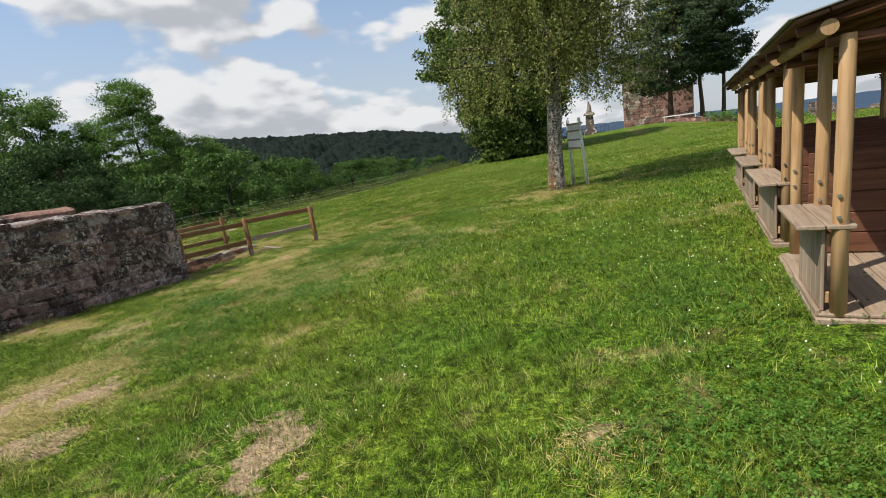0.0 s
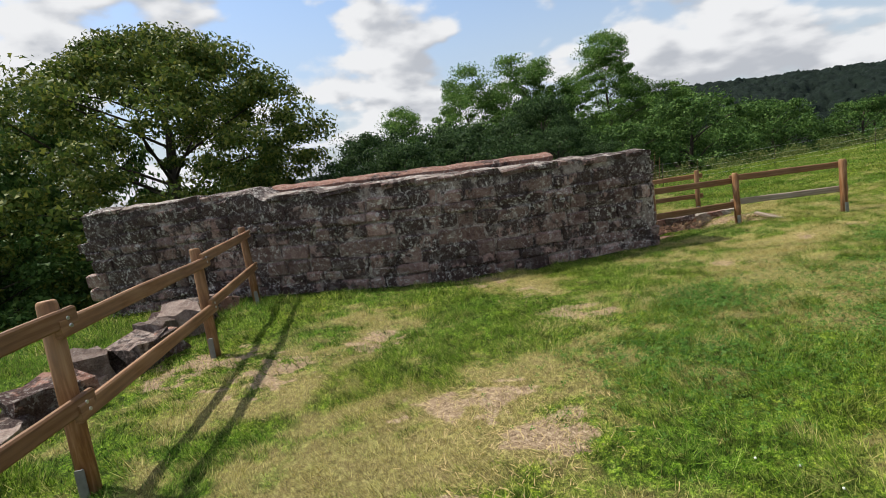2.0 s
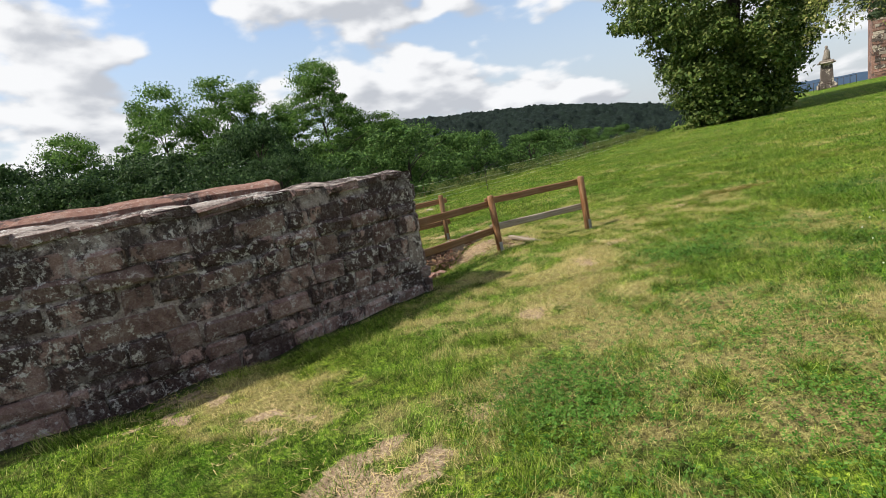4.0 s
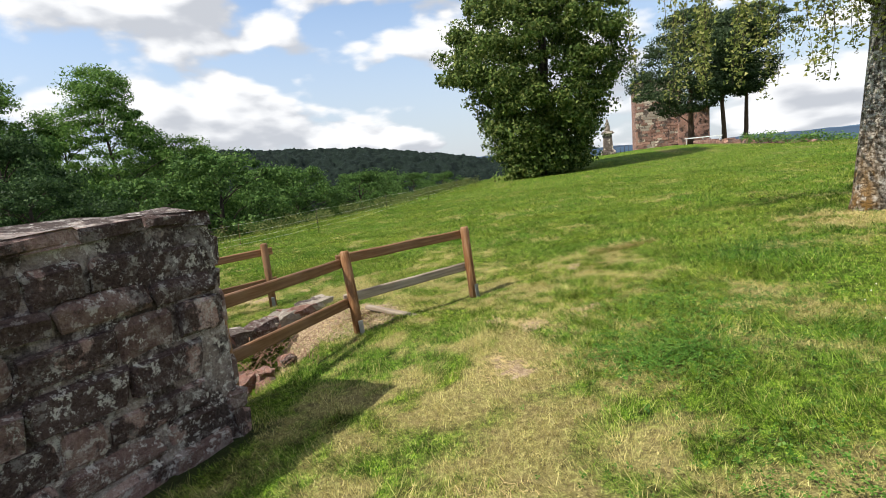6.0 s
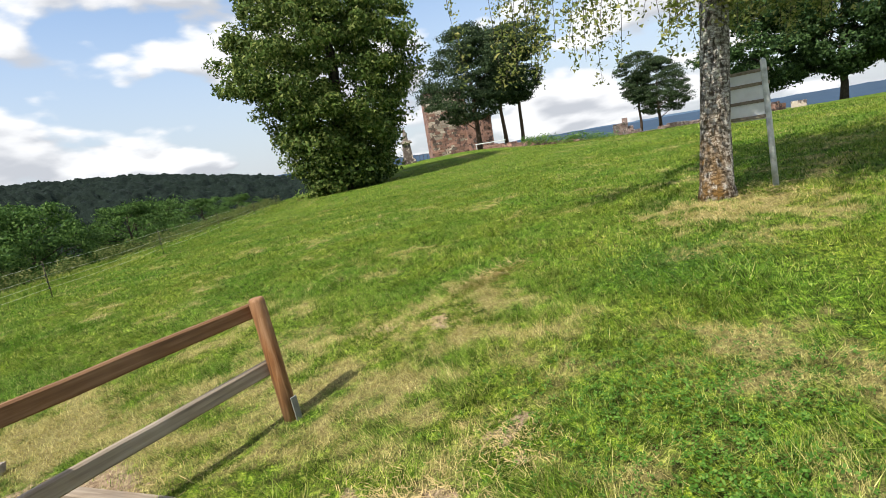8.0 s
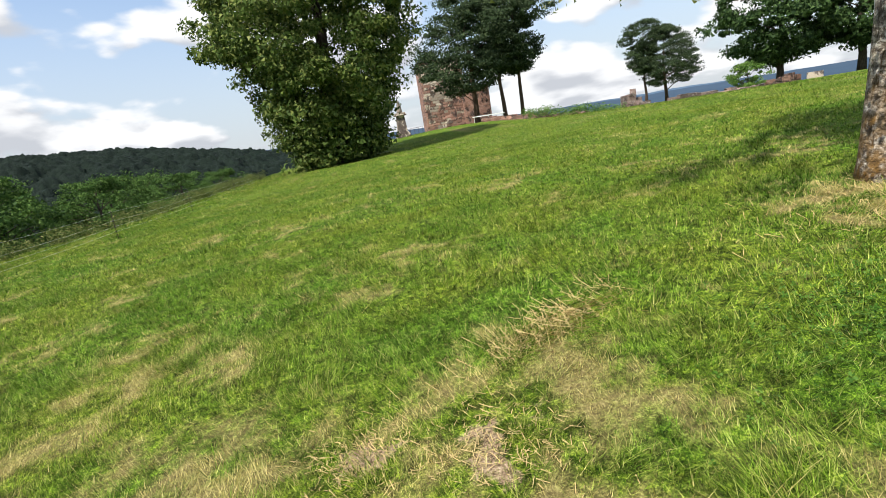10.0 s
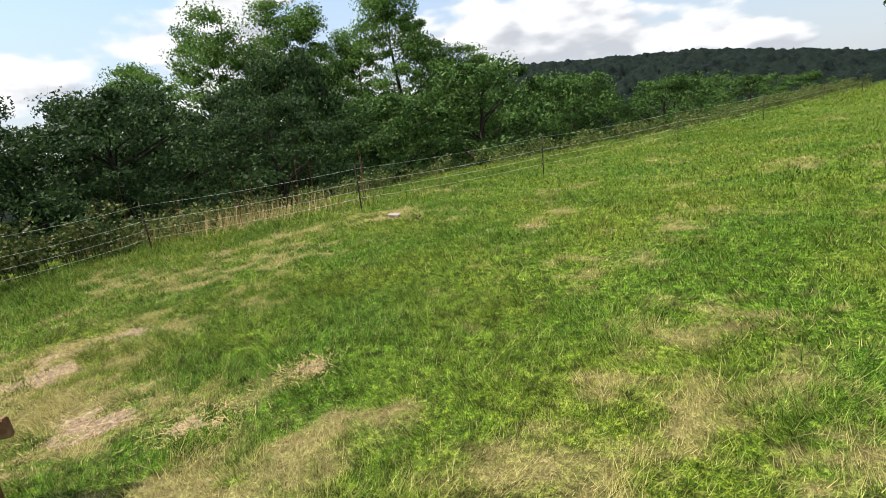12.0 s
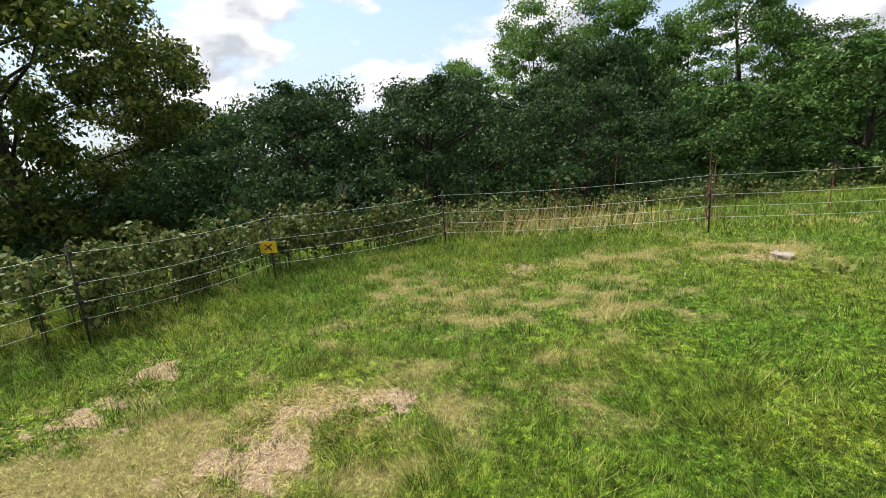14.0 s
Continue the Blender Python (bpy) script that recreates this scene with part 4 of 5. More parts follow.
def far_woods(name, ridge, mat, label, near, far, width, seed, dome):
    """A wooded hillside: crowns as uneven domes pressed together."""
    r = np.random.default_rng(seed)
    n, k = 700, 130
    az = np.linspace(radians(width[0]), radians(width[1]), n)
    ds = np.linspace(near, far, k)
    A, D = np.meshgrid(az, ds, indexing="ij")
    X, Y = -np.sin(A) * D - 4, np.cos(A) * D + 5
    Z = ridge(np.degrees(A), (D - near) / (far - near))
    bump = 0.55 * np.sqrt(fnoise(X, Y, 1 / dome, seed)) + 0.3 * fnoise(X, Y, 2.3 / dome, seed + 1) + 0.15 * fnoise(X, Y, 5.0 / dome, seed + 2)
    Z = Z + dome * (1.5 * bump - 0.75) + dome * 0.14 * r.random(Z.shape)
    X, Y = X + r.normal(size=X.shape) * dome * 0.04, Y + r.normal(size=X.shape) * dome * 0.04
    i = np.arange(X.size).reshape(X.shape)
    q = np.stack([i[:-1, :-1], i[1:, :-1], i[1:, 1:], i[:-1, 1:]], -1).reshape(-1, 4)
    ob = fast_mesh(name, np.stack([X, Y, Z], -1).reshape(-1, 3), q, mat, None, None, True)
    return tagged(ob, label, "woods", kind="stuff")


def canopy_mat(name, dark, light, scale):
    m = Mat(name, 0.9, spec=0.1)
    n = m.noise(scale, m.place(), 6.0, 0.7)
    m.colour(m.ramp(n, (0.3, dark), (0.7, light)))
    return m.bump(n, 1.0, 2.0).m


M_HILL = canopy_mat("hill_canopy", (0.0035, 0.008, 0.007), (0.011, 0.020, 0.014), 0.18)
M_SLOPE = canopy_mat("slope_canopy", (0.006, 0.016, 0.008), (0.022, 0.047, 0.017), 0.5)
# aerial haze is put into these two ridge colours: bluer, then paler
M_BLUE = canopy_mat("hazed_forest", (0.028, 0.050, 0.085), (0.040, 0.068, 0.110), 0.004)
M_BLUER = canopy_mat("hazed_far_ridge", (0.055, 0.095, 0.15), (0.085, 0.135, 0.20), 0.002)


def hill_ridge(a, s):
    crest = np.interp(a, [-10, 0, 8, 13, 20, 30, 38, 44, 60, 110], [-10, -6, 6, 15, 25, 31, 36, 24, 4, -6])
    return -28 + (crest + 28) * np.sin(np.clip(s, 0, 1) * np.pi / 2 * 1.15)


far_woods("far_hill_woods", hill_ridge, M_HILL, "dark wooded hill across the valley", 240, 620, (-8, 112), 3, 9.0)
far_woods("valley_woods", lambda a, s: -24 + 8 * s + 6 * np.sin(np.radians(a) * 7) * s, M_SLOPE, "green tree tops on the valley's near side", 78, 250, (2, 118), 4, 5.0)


def far_ridge(name, d, heights, mat, label):
    az = np.linspace(-100, 20, 240)
    h = np.interp(az, [a for a, _ in heights], [v for _, v in heights]) + 0.004 * d * (fnoise(az, az * 0, 0.25, 8) - 0.5) + 0.002 * d * (fnoise(az, az * 0, 1.2, 9) - 0.5)
    rows = []
    for back, k in ((0.0, -1.0), (0.12, 0.55), (0.25, 1.0), (0.4, 0.6)):
        dd = d * (1 + back)
        z = np.where(k < 0, -70.0, h * k + (1 - k) * -60.0)
        rows.append(np.stack([-np.sin(np.radians(az)) * dd, np.cos(np.radians(az)) * dd, z], -1))
    v = np.concatenate(rows)
    n = len(az)
    i = np.arange(len(v)).reshape(4, n)
    q = np.stack([i[:-1, :-1], i[:-1, 1:], i[1:, 1:], i[1:, :-1]], -1).reshape(-1, 4)
    tagged(fast_mesh(name, v, q, mat, None, None, True), label, "hills", kind="structure")


far_ridge("backdrop_forest_ridge", 1500, [(-100, -6), (-60, 2), (-45, 4), (-30, 2), (-18, 6), (-8, 14), (0, 22), (10, 26), (20, 30)], M_BLUE, "forest ridge beyond the valley, coloured blue for haze")
far_ridge("backdrop_far_ridge", 2600, [(-100, 12), (-70, 14), (-50, 4), (-36, 14), (-20, 2), (-8, 4), (20, 8)], M_BLUER, "far ridge on the horizon, coloured paler blue for haze")


# ---- ruined tower, monument, low walls ----
def tower():
    x, y = 11.2, 100.0
    t = thing("ruined_tower", x, y, gz(x, y) - 0.4, -6, "square ruined tower of red and pale sandstone", "tower")
    w, h, dpt = 7.4, 12.2, 9.0
    bm = bmesh.new()
    box(bm, 0, w, 0, dpt, 0, h, 0.06)
    part("tower_wall", bm, M_RED, t)
    bm = bmesh.new()
    box(bm, w - 0.6, w + 4.2, -0.5, dpt - 1, 0, 7.0, 0.05)
    part("side_wall", bm, M_RED, t, "lower red sandstone side building")
    bm = bmesh.new()
    box(bm, -0.25, w + 0.25, -0.25, dpt + 0.25, h, h + 0.3, 0.03)
    part("roof", bm, M_SLATE, t, "dark flat roof edge")
    bm = bmesh.new()
    box(bm, w - 0.1, w + 3.9, -0.72, -0.52, 6.4, 6.9, 0.03)
    part("lintel", bm, M_STALLDARK, t)
    r = random.Random(3)
    blocks = [stone_block(ww, hh, 0.14, s_, 0.03) for s_, (ww, hh) in enumerate(((1.15, 0.42), (0.9, 0.42), (0.7, 0.42), (1.4, 0.42)))]
    meshes = []
    for b in blocks:
        me = bpy.data.meshes.new("block")
        b.to_mesh(me)
        b.free()
        meshes.append(me)
    for me in meshes:
        me.materials.append(M_RED)
    pale = []
    for me in meshes:
        c = me.copy()
        c.materials.clear()
        c.materials.append(M_MONUMENT)
        pale.append(c)
    z = 0.05
    while z < h - 0.45:
        u = r.uniform(0.0, 0.4)
        while u < w - 0.5:
            k = r.randrange(4)
            ww = (1.15, 0.9, 0.7, 1.4)[k]
            if u + ww > w:
                break
            ob = new("block", (pale if (r.random() < (0.8 if z > 5.5 else 0.3)) else meshes)[k])
            ob.parent = t
            ob.matrix_local = pose(u + ww / 2, -0.03 - r.random() * 0.05, z, 0, 0, 0)
            u += ww + 0.06
        z += 0.47
    return t


tower()


def monument():
    x, y = 4.3, 83.0
    t = thing("stone_monument", x, y, gz(x, y) - 0.1, 0, "pale stone pedestal with a weathered statue on top", "monument")
    for name, w, z0, z1 in (("plinth", 0.95, 0, 0.55), ("base_moulding", 0.8, 0.55, 0.75), ("shaft", 0.62, 0.75, 3.0), ("cornice", 0.85, 3.0, 3.2), ("cap", 0.7, 3.2, 3.4)):
        bm = bmesh.new()
        vs = box(bm, -w, w, -w, w, z0, z1, 0.05)
        if name == "shaft":
            for v in bm.verts:
                k = 1.06 - 0.2 * (v.co.z - z0) / (z1 - z0)
                v.co.x *= k
                v.co.y *= k
        part(name, bm, M_MONUMENT, t)
    bm = bmesh.new()
    tube(bm, [(0, 0, 3.38), (0, 0, 3.7), (0.05, 0, 4.2), (0.02, 0, 4.6), (0.0, 0, 4.75), (0, 0, 4.95), (0, 0, 5.12)], [0.42, 0.38, 0.30, 0.26, 0.13, 0.17, 0.06], 12)
    part("statue", bm, M_MONUMENT, t, "weathered stone statue")
    f = thing("iron_railing", 0, 0, 0, 0, "thin dark iron railing round the monument", "railing")
    for k in range(10):
        xx = x - 2.6 + k * 0.58
        bm = bmesh.new()
        tube(bm, [(xx, y - 1.6, gz(xx, y - 1.6) - 0.05), (xx, y - 1.6, gz(xx, y - 1.6) + 0.95)], 0.025, 6)
        part("rail_post", bm, M_RUST, f)
    bm = bmesh.new()
    tube(bm, [(x - 2.6, y - 1.6, gz(x - 2.6, y - 1.6) + 0.9), (x + 2.6, y - 1.6, gz(x + 2.6, y - 1.6) + 0.9)], 0.02, 6)
    part("top_rail", bm, M_RUST, f)


monument()


def low_wall(a, b, h, mat, label, thick=0.6, group=""):
    """A low broken wall of rough blocks."""
    a, b = Vector((*a, 0)), Vector((*b, 0))
    n = max(2, int((b - a).length / 1.1))
    t = thing("low_ruin_wall", a.x, a.y, gz(a.x, a.y), 0, label, "ruin wall", "low ruin walls")
    ang = math.degrees(math.atan2(b.y - a.y, b.x - a.x))
    for k in range(n):
        p = a.lerp(b, (k + 0.5) / n)
        z = gz(p.x, p.y) - 0.3
        hh = h * random.uniform(0.75, 1.15) + 0.3
        c = 0
        while c < hh - 0.05:
            bm = stone_block((b - a).length / n * 1.0 - 0.03, min(0.4, hh - c), thick, k * 7 + int(c * 10), 0.05)
            ob = part("stone_block", bm, mat, t)
            ob.matrix_world = pose(p.x, p.y, z + c, 0, 0, ang)
            c += 0.4
    return t


low_wall((27.0, 60.5), (42.0, 60.0), 1.1, M_STONE, "low grey ruin wall at the crest of the meadow")
low_wall((44.5, 62.0), (50.0, 63.0), 1.5, M_RED, "red sandstone ruin wall beside the dark trees")
low_wall((14.5, 78.0), (25.0, 62.0), 0.55, M_RED, "low reddish garden wall along the crest")
for k in range(3):
    low_wall((25.2 + k * 0.7, 60.8), (26.0 + k * 0.7, 60.8), (2.3, 2.5, 1.6)[k], M_STONE, "stump of a ruined stone pillar")
bm = bmesh.new()
box(bm, -0.8, 0.8, -0.1, 0.1, 0, 1.45, 0.03)
slab = part("stone_slab", bm, M_MONUMENT)
slab.matrix_world = pose(50.3, 61.5, gz(50.3, 61.5) - 0.05, 0, 0, -35)
tagged(slab, "pale stone slab standing below the dark trees", "slab")
hedge_c = [(18 + k * 0.35, 70 - k * 0.5 + random.uniform(-0.4, 0.4), gz(18 + k * 0.35, 70 - k * 0.5) + 0.6 + random.uniform(-0.2, 0.3)) for k in range(20)]
v, f = spray(hedge_c, 0.8, 110, 0.12, 0.8, 71)
tagged(fast_mesh("garden_hedge", v, f, M_ROBINIA), "bright green low shrubs along the garden wall", "hedge", kind="stuff")
trestle = thing("white_barrier", 15.2, 84, gz(15.2, 84), 0, "white horizontal barrier rail on short posts", "barrier")
for xx in (0.0, 2.2, 4.4):
    board(trestle, "post", xx, xx + 0.1, 0, 0.1, -0.1, 0.85, M_PALEPOST)
board(trestle, "rail", -0.2, 4.8, -0.03, 0.0, 0.72, 0.86, M_WHITE)

# ---- electric fence ----
WIREPOSTS = [(-12.9, 9.6), (-14.9, 11.3), (-17.0, 12.9), (-18.3, 15.8), (-16.6, 20.0), (-14.5, 24.5), (-13.6, 31), (-12.9, 38), (-12.3, 46), (-11.8, 54)]
wire_fence = thing("electric_fence", 0, 0, 0, 0, "thin four-strand electric fence on dark metal posts", "fence")
HEIGHTS = (0.98, 0.66, 0.46, 0.28)
for px, py in WIREPOSTS:
    z = gz(px, py)
    bm = bmesh.new()
    tube(bm, [(px, py, z - 0.2), (px + 0.01, py, z + 0.5), (px + 0.02, py, z + 1.08)], [0.014, 0.013, 0.011], 6)
    post = part("post", bm, M_RUST, wire_fence)
    for h in HEIGHTS:
        bm = bmesh.new()
        tube(bm, [(px, py, z + h - 0.025), (px, py, z + h - 0.012), (px, py, z + h + 0.012), (px, py, z + h + 0.025)], [0.016, 0.026, 0.026, 0.016], 8)
        part("insulator", bm, M_BLACK, post)
for h in HEIGHTS:
    bm = bmesh.new()
    pts = []
    for (ax, ay), (bx2, by2) in zip(WIREPOSTS, WIREPOSTS[1:]):
        for k in range(5):
            s = k / 5
            qx, qy = ax + (bx2 - ax) * s, ay + (by2 - ay) * s
            z = (gz(ax, ay) * (1 - s) + gz(bx2, by2) * s) + h - 0.05 * 4 * s * (1 - s)
            pts.append((qx, qy, z))
    tube(bm, pts, 0.0027, 5)
    part("wire", bm, M_WIRE, wire_fence)


def warning_sign():
    x, y = -17.0, 12.9
    z = gz(x, y)
    s = thing("warning_sign", x + 0.03, y - 0.02, z + 0.46, 72, "small yellow electric fence warning plate hung on the wire", "sign")
    bm = bmesh.new()
    box(bm, -0.13, 0.13, -0.03, -0.026, 0.0, 0.18, 0.002)
    part("plate", bm, M_YELLOW, s)
    for a, b in (((-0.06, 0.05), (0.06, 0.13)), ((-0.05, 0.13), (0.02, 0.07)), ((0.0, 0.1), (0.05, 0.04))):
        bm = bmesh.new()
        tube(bm, [(a[0], -0.033, a[1]), (b[0], -0.033, b[1])], 0.008, 6)
        part("mark", bm, M_BLACK, s, "black bar of the pictogram")
    return s


warning_sign()

# ---- brambles and dry stalks along the fence ----
r = random.Random(77)
bc = []
for k in range(150):
    yy = r.uniform(7.5, 27)
    off = r.uniform(0.3, 3.2)
    xx = float(np.interp(yy, [7.5, 9.6, 11.3, 12.9, 15.8, 20, 24.5, 31], [-12.0, -13.2, -15.2, -17.3, -18.7, -19.5, -19.8, -19.8])) - off
    n_here = 0.75 if yy < 15.5 else 0.38
    bc.append((xx, yy, gz(xx, yy) + r.uniform(0.05, n_here)))
for k in range(160):
    yy = r.uniform(27, 62)
    xx = float(edge_x(yy)) - r.uniform(-1.2, 2.5)
    bc.append((xx, yy, gz(xx, yy) + r.uniform(0.0, 0.6)))
v, f = spray(bc, 0.5, 150, 0.048, 0.75, 78)
tagged(fast_mesh("bramble_thicket", v, f, M_BRAMBLE), "tangled bramble and nettle thicket along the wire fence", "brambles", kind="stuff")

def bramble_canes(count, seed):
    """Arching canes with pale leaves that lean over the lower wires."""
    r = random.Random(seed)
    line = np.array(WIREPOSTS[:5], float)
    bm, leaves = bmesh.new(), []
    for _ in range(count):
        q = r.uniform(0, 2.75)
        k = int(q)
        p = line[k] + (line[k + 1] - line[k]) * (q - k)
        x, y = p[0] - r.uniform(0.7, 1.9), p[1] + r.uniform(-0.3, 0.5)
        z, tall, reach, a = gz(x, y), r.uniform(0.45, 1.15), r.uniform(0.2, 0.6), r.uniform(0, 6.28)
        tip = Vector((x + math.cos(a) * reach, y + math.sin(a) * reach, z + tall * r.uniform(0.7, 1.0)))
        pts = [Vector((x, y, z - 0.03)), Vector((x, y, z + tall * 0.6)), Vector((x + math.cos(a) * reach * 0.45, y + math.sin(a) * reach * 0.45, z + tall)), tip]
        tube(bm, pts, [0.008, 0.006, 0.005, 0.003], 4, False)
        for i in range(9):
            s = 0.6 + 2.4 * i / 9 + r.uniform(-0.1, 0.1)
            leaves.append(tuple(pts[int(s)].lerp(pts[min(3, int(s) + 1)], s - int(s))))
    canes = tagged(part("bramble_canes", bm, M_BARK), "arching bramble canes leaning over the wire", "brambles", kind="stuff")
    v, f = spray(leaves, 0.10, 9, 0.038, 0.8, seed, 0.0, 0.75, 4)
    fast_mesh("bramble_leaves", v, f, M_BRAMBLE, canes)


bramble_canes(120, 83)

# ---- grass ----
ROUTE = [(0.4, -0.6), (0.2, 0.8), (-1.7, 1.8), (-3.9, 3.5), (-5.6, 6.3), (-5.7, 7.9), (-5.4, 11.2), (-5.7, 12.6), (-7.2, 13.8), (-9.4, 14.1), (-11, 14.2)]


def route_distance(x, y):
    best = np.full(x.shape, 1e9)
    for (ax, ay), (bx, by) in zip(ROUTE, ROUTE[1:]):
        dx, dy = bx - ax, by - ay
        s = np.clip(((x - ax) * dx + (y - ay) * dy) / (dx * dx + dy * dy), 0, 1)
        best = np.minimum(best, np.hypot(x - ax - s * dx, y - ay - s * dy))
    return best


def in_wall(x, y):
    """Whether a place lies under the ruined wall."""
    inside = np.zeros(x.shape, bool)
    for (ax, ay), (bx, by) in zip(WALL, WALL[1:]):
        dx, dy = bx - ax, by - ay
        n = math.hypot(dx, dy)
        s = ((x - ax) * dx + (y - ay) * dy) / (n * n)
        side = ((x - ax) * -dy + (y - ay) * dx) / n
        inside |= (s > -0.02) & (s < 1.02) & (side < 0.17) & (side > -0.9)
    return inside


def grass(count, lo, hi, height, width, bend, seed, region):
    r = np.random.default_rng(seed)
    x, y = r.uniform(region[0], region[1], count), r.uniform(region[2], region[3], count)
    d = route_distance(x, y)
    near = (d >= lo) & (d < hi) & (x > edge_x(y) - 2.0)
    x, y = x[near], y[near]
    dry, bare = dryness(x, y), bareness(x, y)
    keep = ~in_wall(x, y) & (r.random(len(x)) > 0.30 * dry * dry + 0.80 * bare)
    keep &= ~((x > 1.95 + 0.23 * (y - 3.8)) & (x < 4.6 + 0.23 * (y - 3.8)) & (y > 3.3) & (y < 13))
    keep &= r.random(len(x)) < 0.45 + 0.9 * fnoise(x, y, 4.5, 12)
    x, y, dry = x[keep], y[keep], dry[keep]
    n = len(x)
    z = land(x, y) + micro(x, y) - 0.55 * np.exp(-(((x + 9.0) / 0.75) ** 4 + ((y - 10.6) / 1.3) ** 4))
    tuft = 0.45 + 0.5 * fnoise(x, y, 1.9, 14) + 0.9 * sstep(0.5, 1.0, fnoise(x, y, 5.0, 15))
    edge = 1 + 1.3 * np.exp(-((edge_x(y) + 2.5 - x) / 2.0) ** 2)
    h = height * r.uniform(0.45, 1.35, n) * tuft * edge * (1 - 0.35 * dry)
    a = r.uniform(0, 2 * np.pi, n)
    w = width * r.uniform(0.6, 1.3, n)
    sx, sy = np.cos(a) * w, np.sin(a) * w
    b = bend * r.uniform(0.2, 1.5, n) * h
    comb_dir = 6.28 * fnoise(x, y, 2.2, 17)
    ang = np.where(r.random(n) < 0.5, comb_dir, a + np.pi / 2) + r.normal(size=n) * 0.6
    bx, by = np.cos(ang) * b, np.sin(ang) * b
    island = np.clip(0.12 + 1.1 * dry + r.normal(size=n) * 0.33, 0, 1) * (r.random(n) < 0.30 + 0.8 * dry)
    v = np.stack([np.stack([x - sx, y - sy, z - 0.01], -1), np.stack([x + sx, y + sy, z - 0.01], -1), np.stack([x + bx, y + by, z + h], -1)], 1)
    return v.reshape(-1, 3), np.arange(3 * n).reshape(-1, 3), np.repeat(island, 3)


for lo, hi, count, height, width, bend, seed, region in ((0, 2.6, 3100000, 0.060, 0.0021, 1.25, 1, (-15, 4, -3.5, 18)), (2.6, 7.5, 2200000, 0.060, 0.0038, 1.1, 2, (-20.5, 9, -4, 24)), (7.5, 22, 1100000, 0.060, 0.0075, 0.9, 3, (-22, 16, -6, 38)), (22, 60, 260000, 0.060, 0.016, 0.9, 4, (-22, 24, 10, 66))):
    v, f, dryv = grass(count, lo, hi, height, width, bend, seed, region)
    tagged(fast_mesh("meadow_grass", v, f, M_GRASS, None, dict(dry=dryv)), "short summer grass, green with straw-dry patches", "grass", kind="stuff")


def clover_leaves(count, seed):
    """Low patches of three-part clover leaves among the grass."""
    r = np.random.default_rng(seed)
    pick = np.array(CLOVER)[r.integers(0, len(CLOVER), count)]
    x, y = pick[:, 0] + r.normal(size=count) * pick[:, 2] * 0.62, pick[:, 1] + r.normal(size=count) * pick[:, 2] * 0.62
    z = land(x, y) + micro(x, y) + r.uniform(0.02, 0.065, count)
    turn = r.uniform(0, 2 * np.pi, count)
    size = r.uniform(0.007, 0.013, count)
    tx, ty = r.normal(size=count) * 0.35, r.normal(size=count) * 0.35
    rows = []
    for k in range(3):
        a = turn + k * 2.094
        for reach, side in ((0.1, 0.0), (1.0, 0.62), (1.75, 0.0), (1.0, -0.62)):
            dx = (np.cos(a) * reach - np.sin(a) * side) * size
            dy = (np.sin(a) * reach + np.cos(a) * side) * size
            rows.append(np.stack([x + dx, y + dy, z + dx * tx + dy * ty], -1))
    v = np.stack(rows, 1).reshape(-1, 3)
    return v, np.arange(len(v)).reshape(-1, 4)


v, f = clover_leaves(26000, 19)
tagged(fast_mesh("clover_patch", v, f, M_CLOVERLEAF), "patches of deep green clover leaves in the meadow", "clover", kind="stuff")

# dry hay left lying, tall dry stalks by the fence, clover heads
r = np.random.default_rng(31)


def stalks(name, cx, cy, sx, sy, rot, count, length, rise, mat, label, seed, width=0.0025):
    r = np.random.default_rng(seed)
    u, w = r.normal(size=count) * sx, r.normal(size=count) * sy
    x, y = cx + u * math.cos(rot) - w * math.sin(rot), cy + u * math.sin(rot) + w * math.cos(rot)
    z = land(x, y)
    a = rot + r.normal(size=count) * 1.1
    h = length * r.uniform(0.3, 1.35, count)
    dz = h * rise * r.uniform(0.3, 1.2, count)
    ex, ey = np.cos(a) * h * (1 - rise), np.sin(a) * h * (1 - rise)
    nx, ny = -np.sin(a) * width, np.cos(a) * width
    v = np.stack([np.stack([x - nx, y - ny, z], -1), np.stack([x + nx, y + ny, z], -1), np.stack([x + ex + nx * 0.5, y + ey + ny * 0.5, z + dz], -1), np.stack([x + ex - nx * 0.5, y + ey - ny * 0.5, z + dz + 0.004], -1)], 1)
    return tagged(fast_mesh(name, v.reshape(-1, 3), np.arange(4 * count).reshape(-1, 4), mat), label, "hay", kind="stuff")


stalks("hay_heap", -4.3, 14.45, 0.40, 0.13, 0.5, 900, 0.22, 0.22, M_STRAW, "loose dry hay left on the meadow", 5, 0.0017)
stalks("dead_stems", -7.75, 11.75, 0.34, 0.16, -0.5, 420, 0.16, 0.22, M_DEADLEAF, "brown dead stems and leaves by the old plank", 17, 0.005)
stalks("pit_debris", -8.75, 10.6, 0.5, 0.55, 0.9, 700, 0.14, 0.25, M_DEADLEAF, "dark dead stems and leaves in the pit", 18, 0.006)
litter = np.random.default_rng(57)
n_litter = 11000
pick = np.array(BARE)[litter.integers(0, len(BARE), n_litter)]
lx, ly = pick[:, 0] + litter.normal(size=n_litter) * pick[:, 2] * 1.1, pick[:, 1] + litter.normal(size=n_litter) * pick[:, 2] * 1.1
lz = land(lx, ly) + micro(lx, ly) + 0.004
la, ll = litter.uniform(0, 6.28, n_litter), litter.uniform(0.02, 0.07, n_litter)
ex, ey, nx, ny = np.cos(la) * ll, np.sin(la) * ll, -np.sin(la) * 0.0018, np.cos(la) * 0.0018
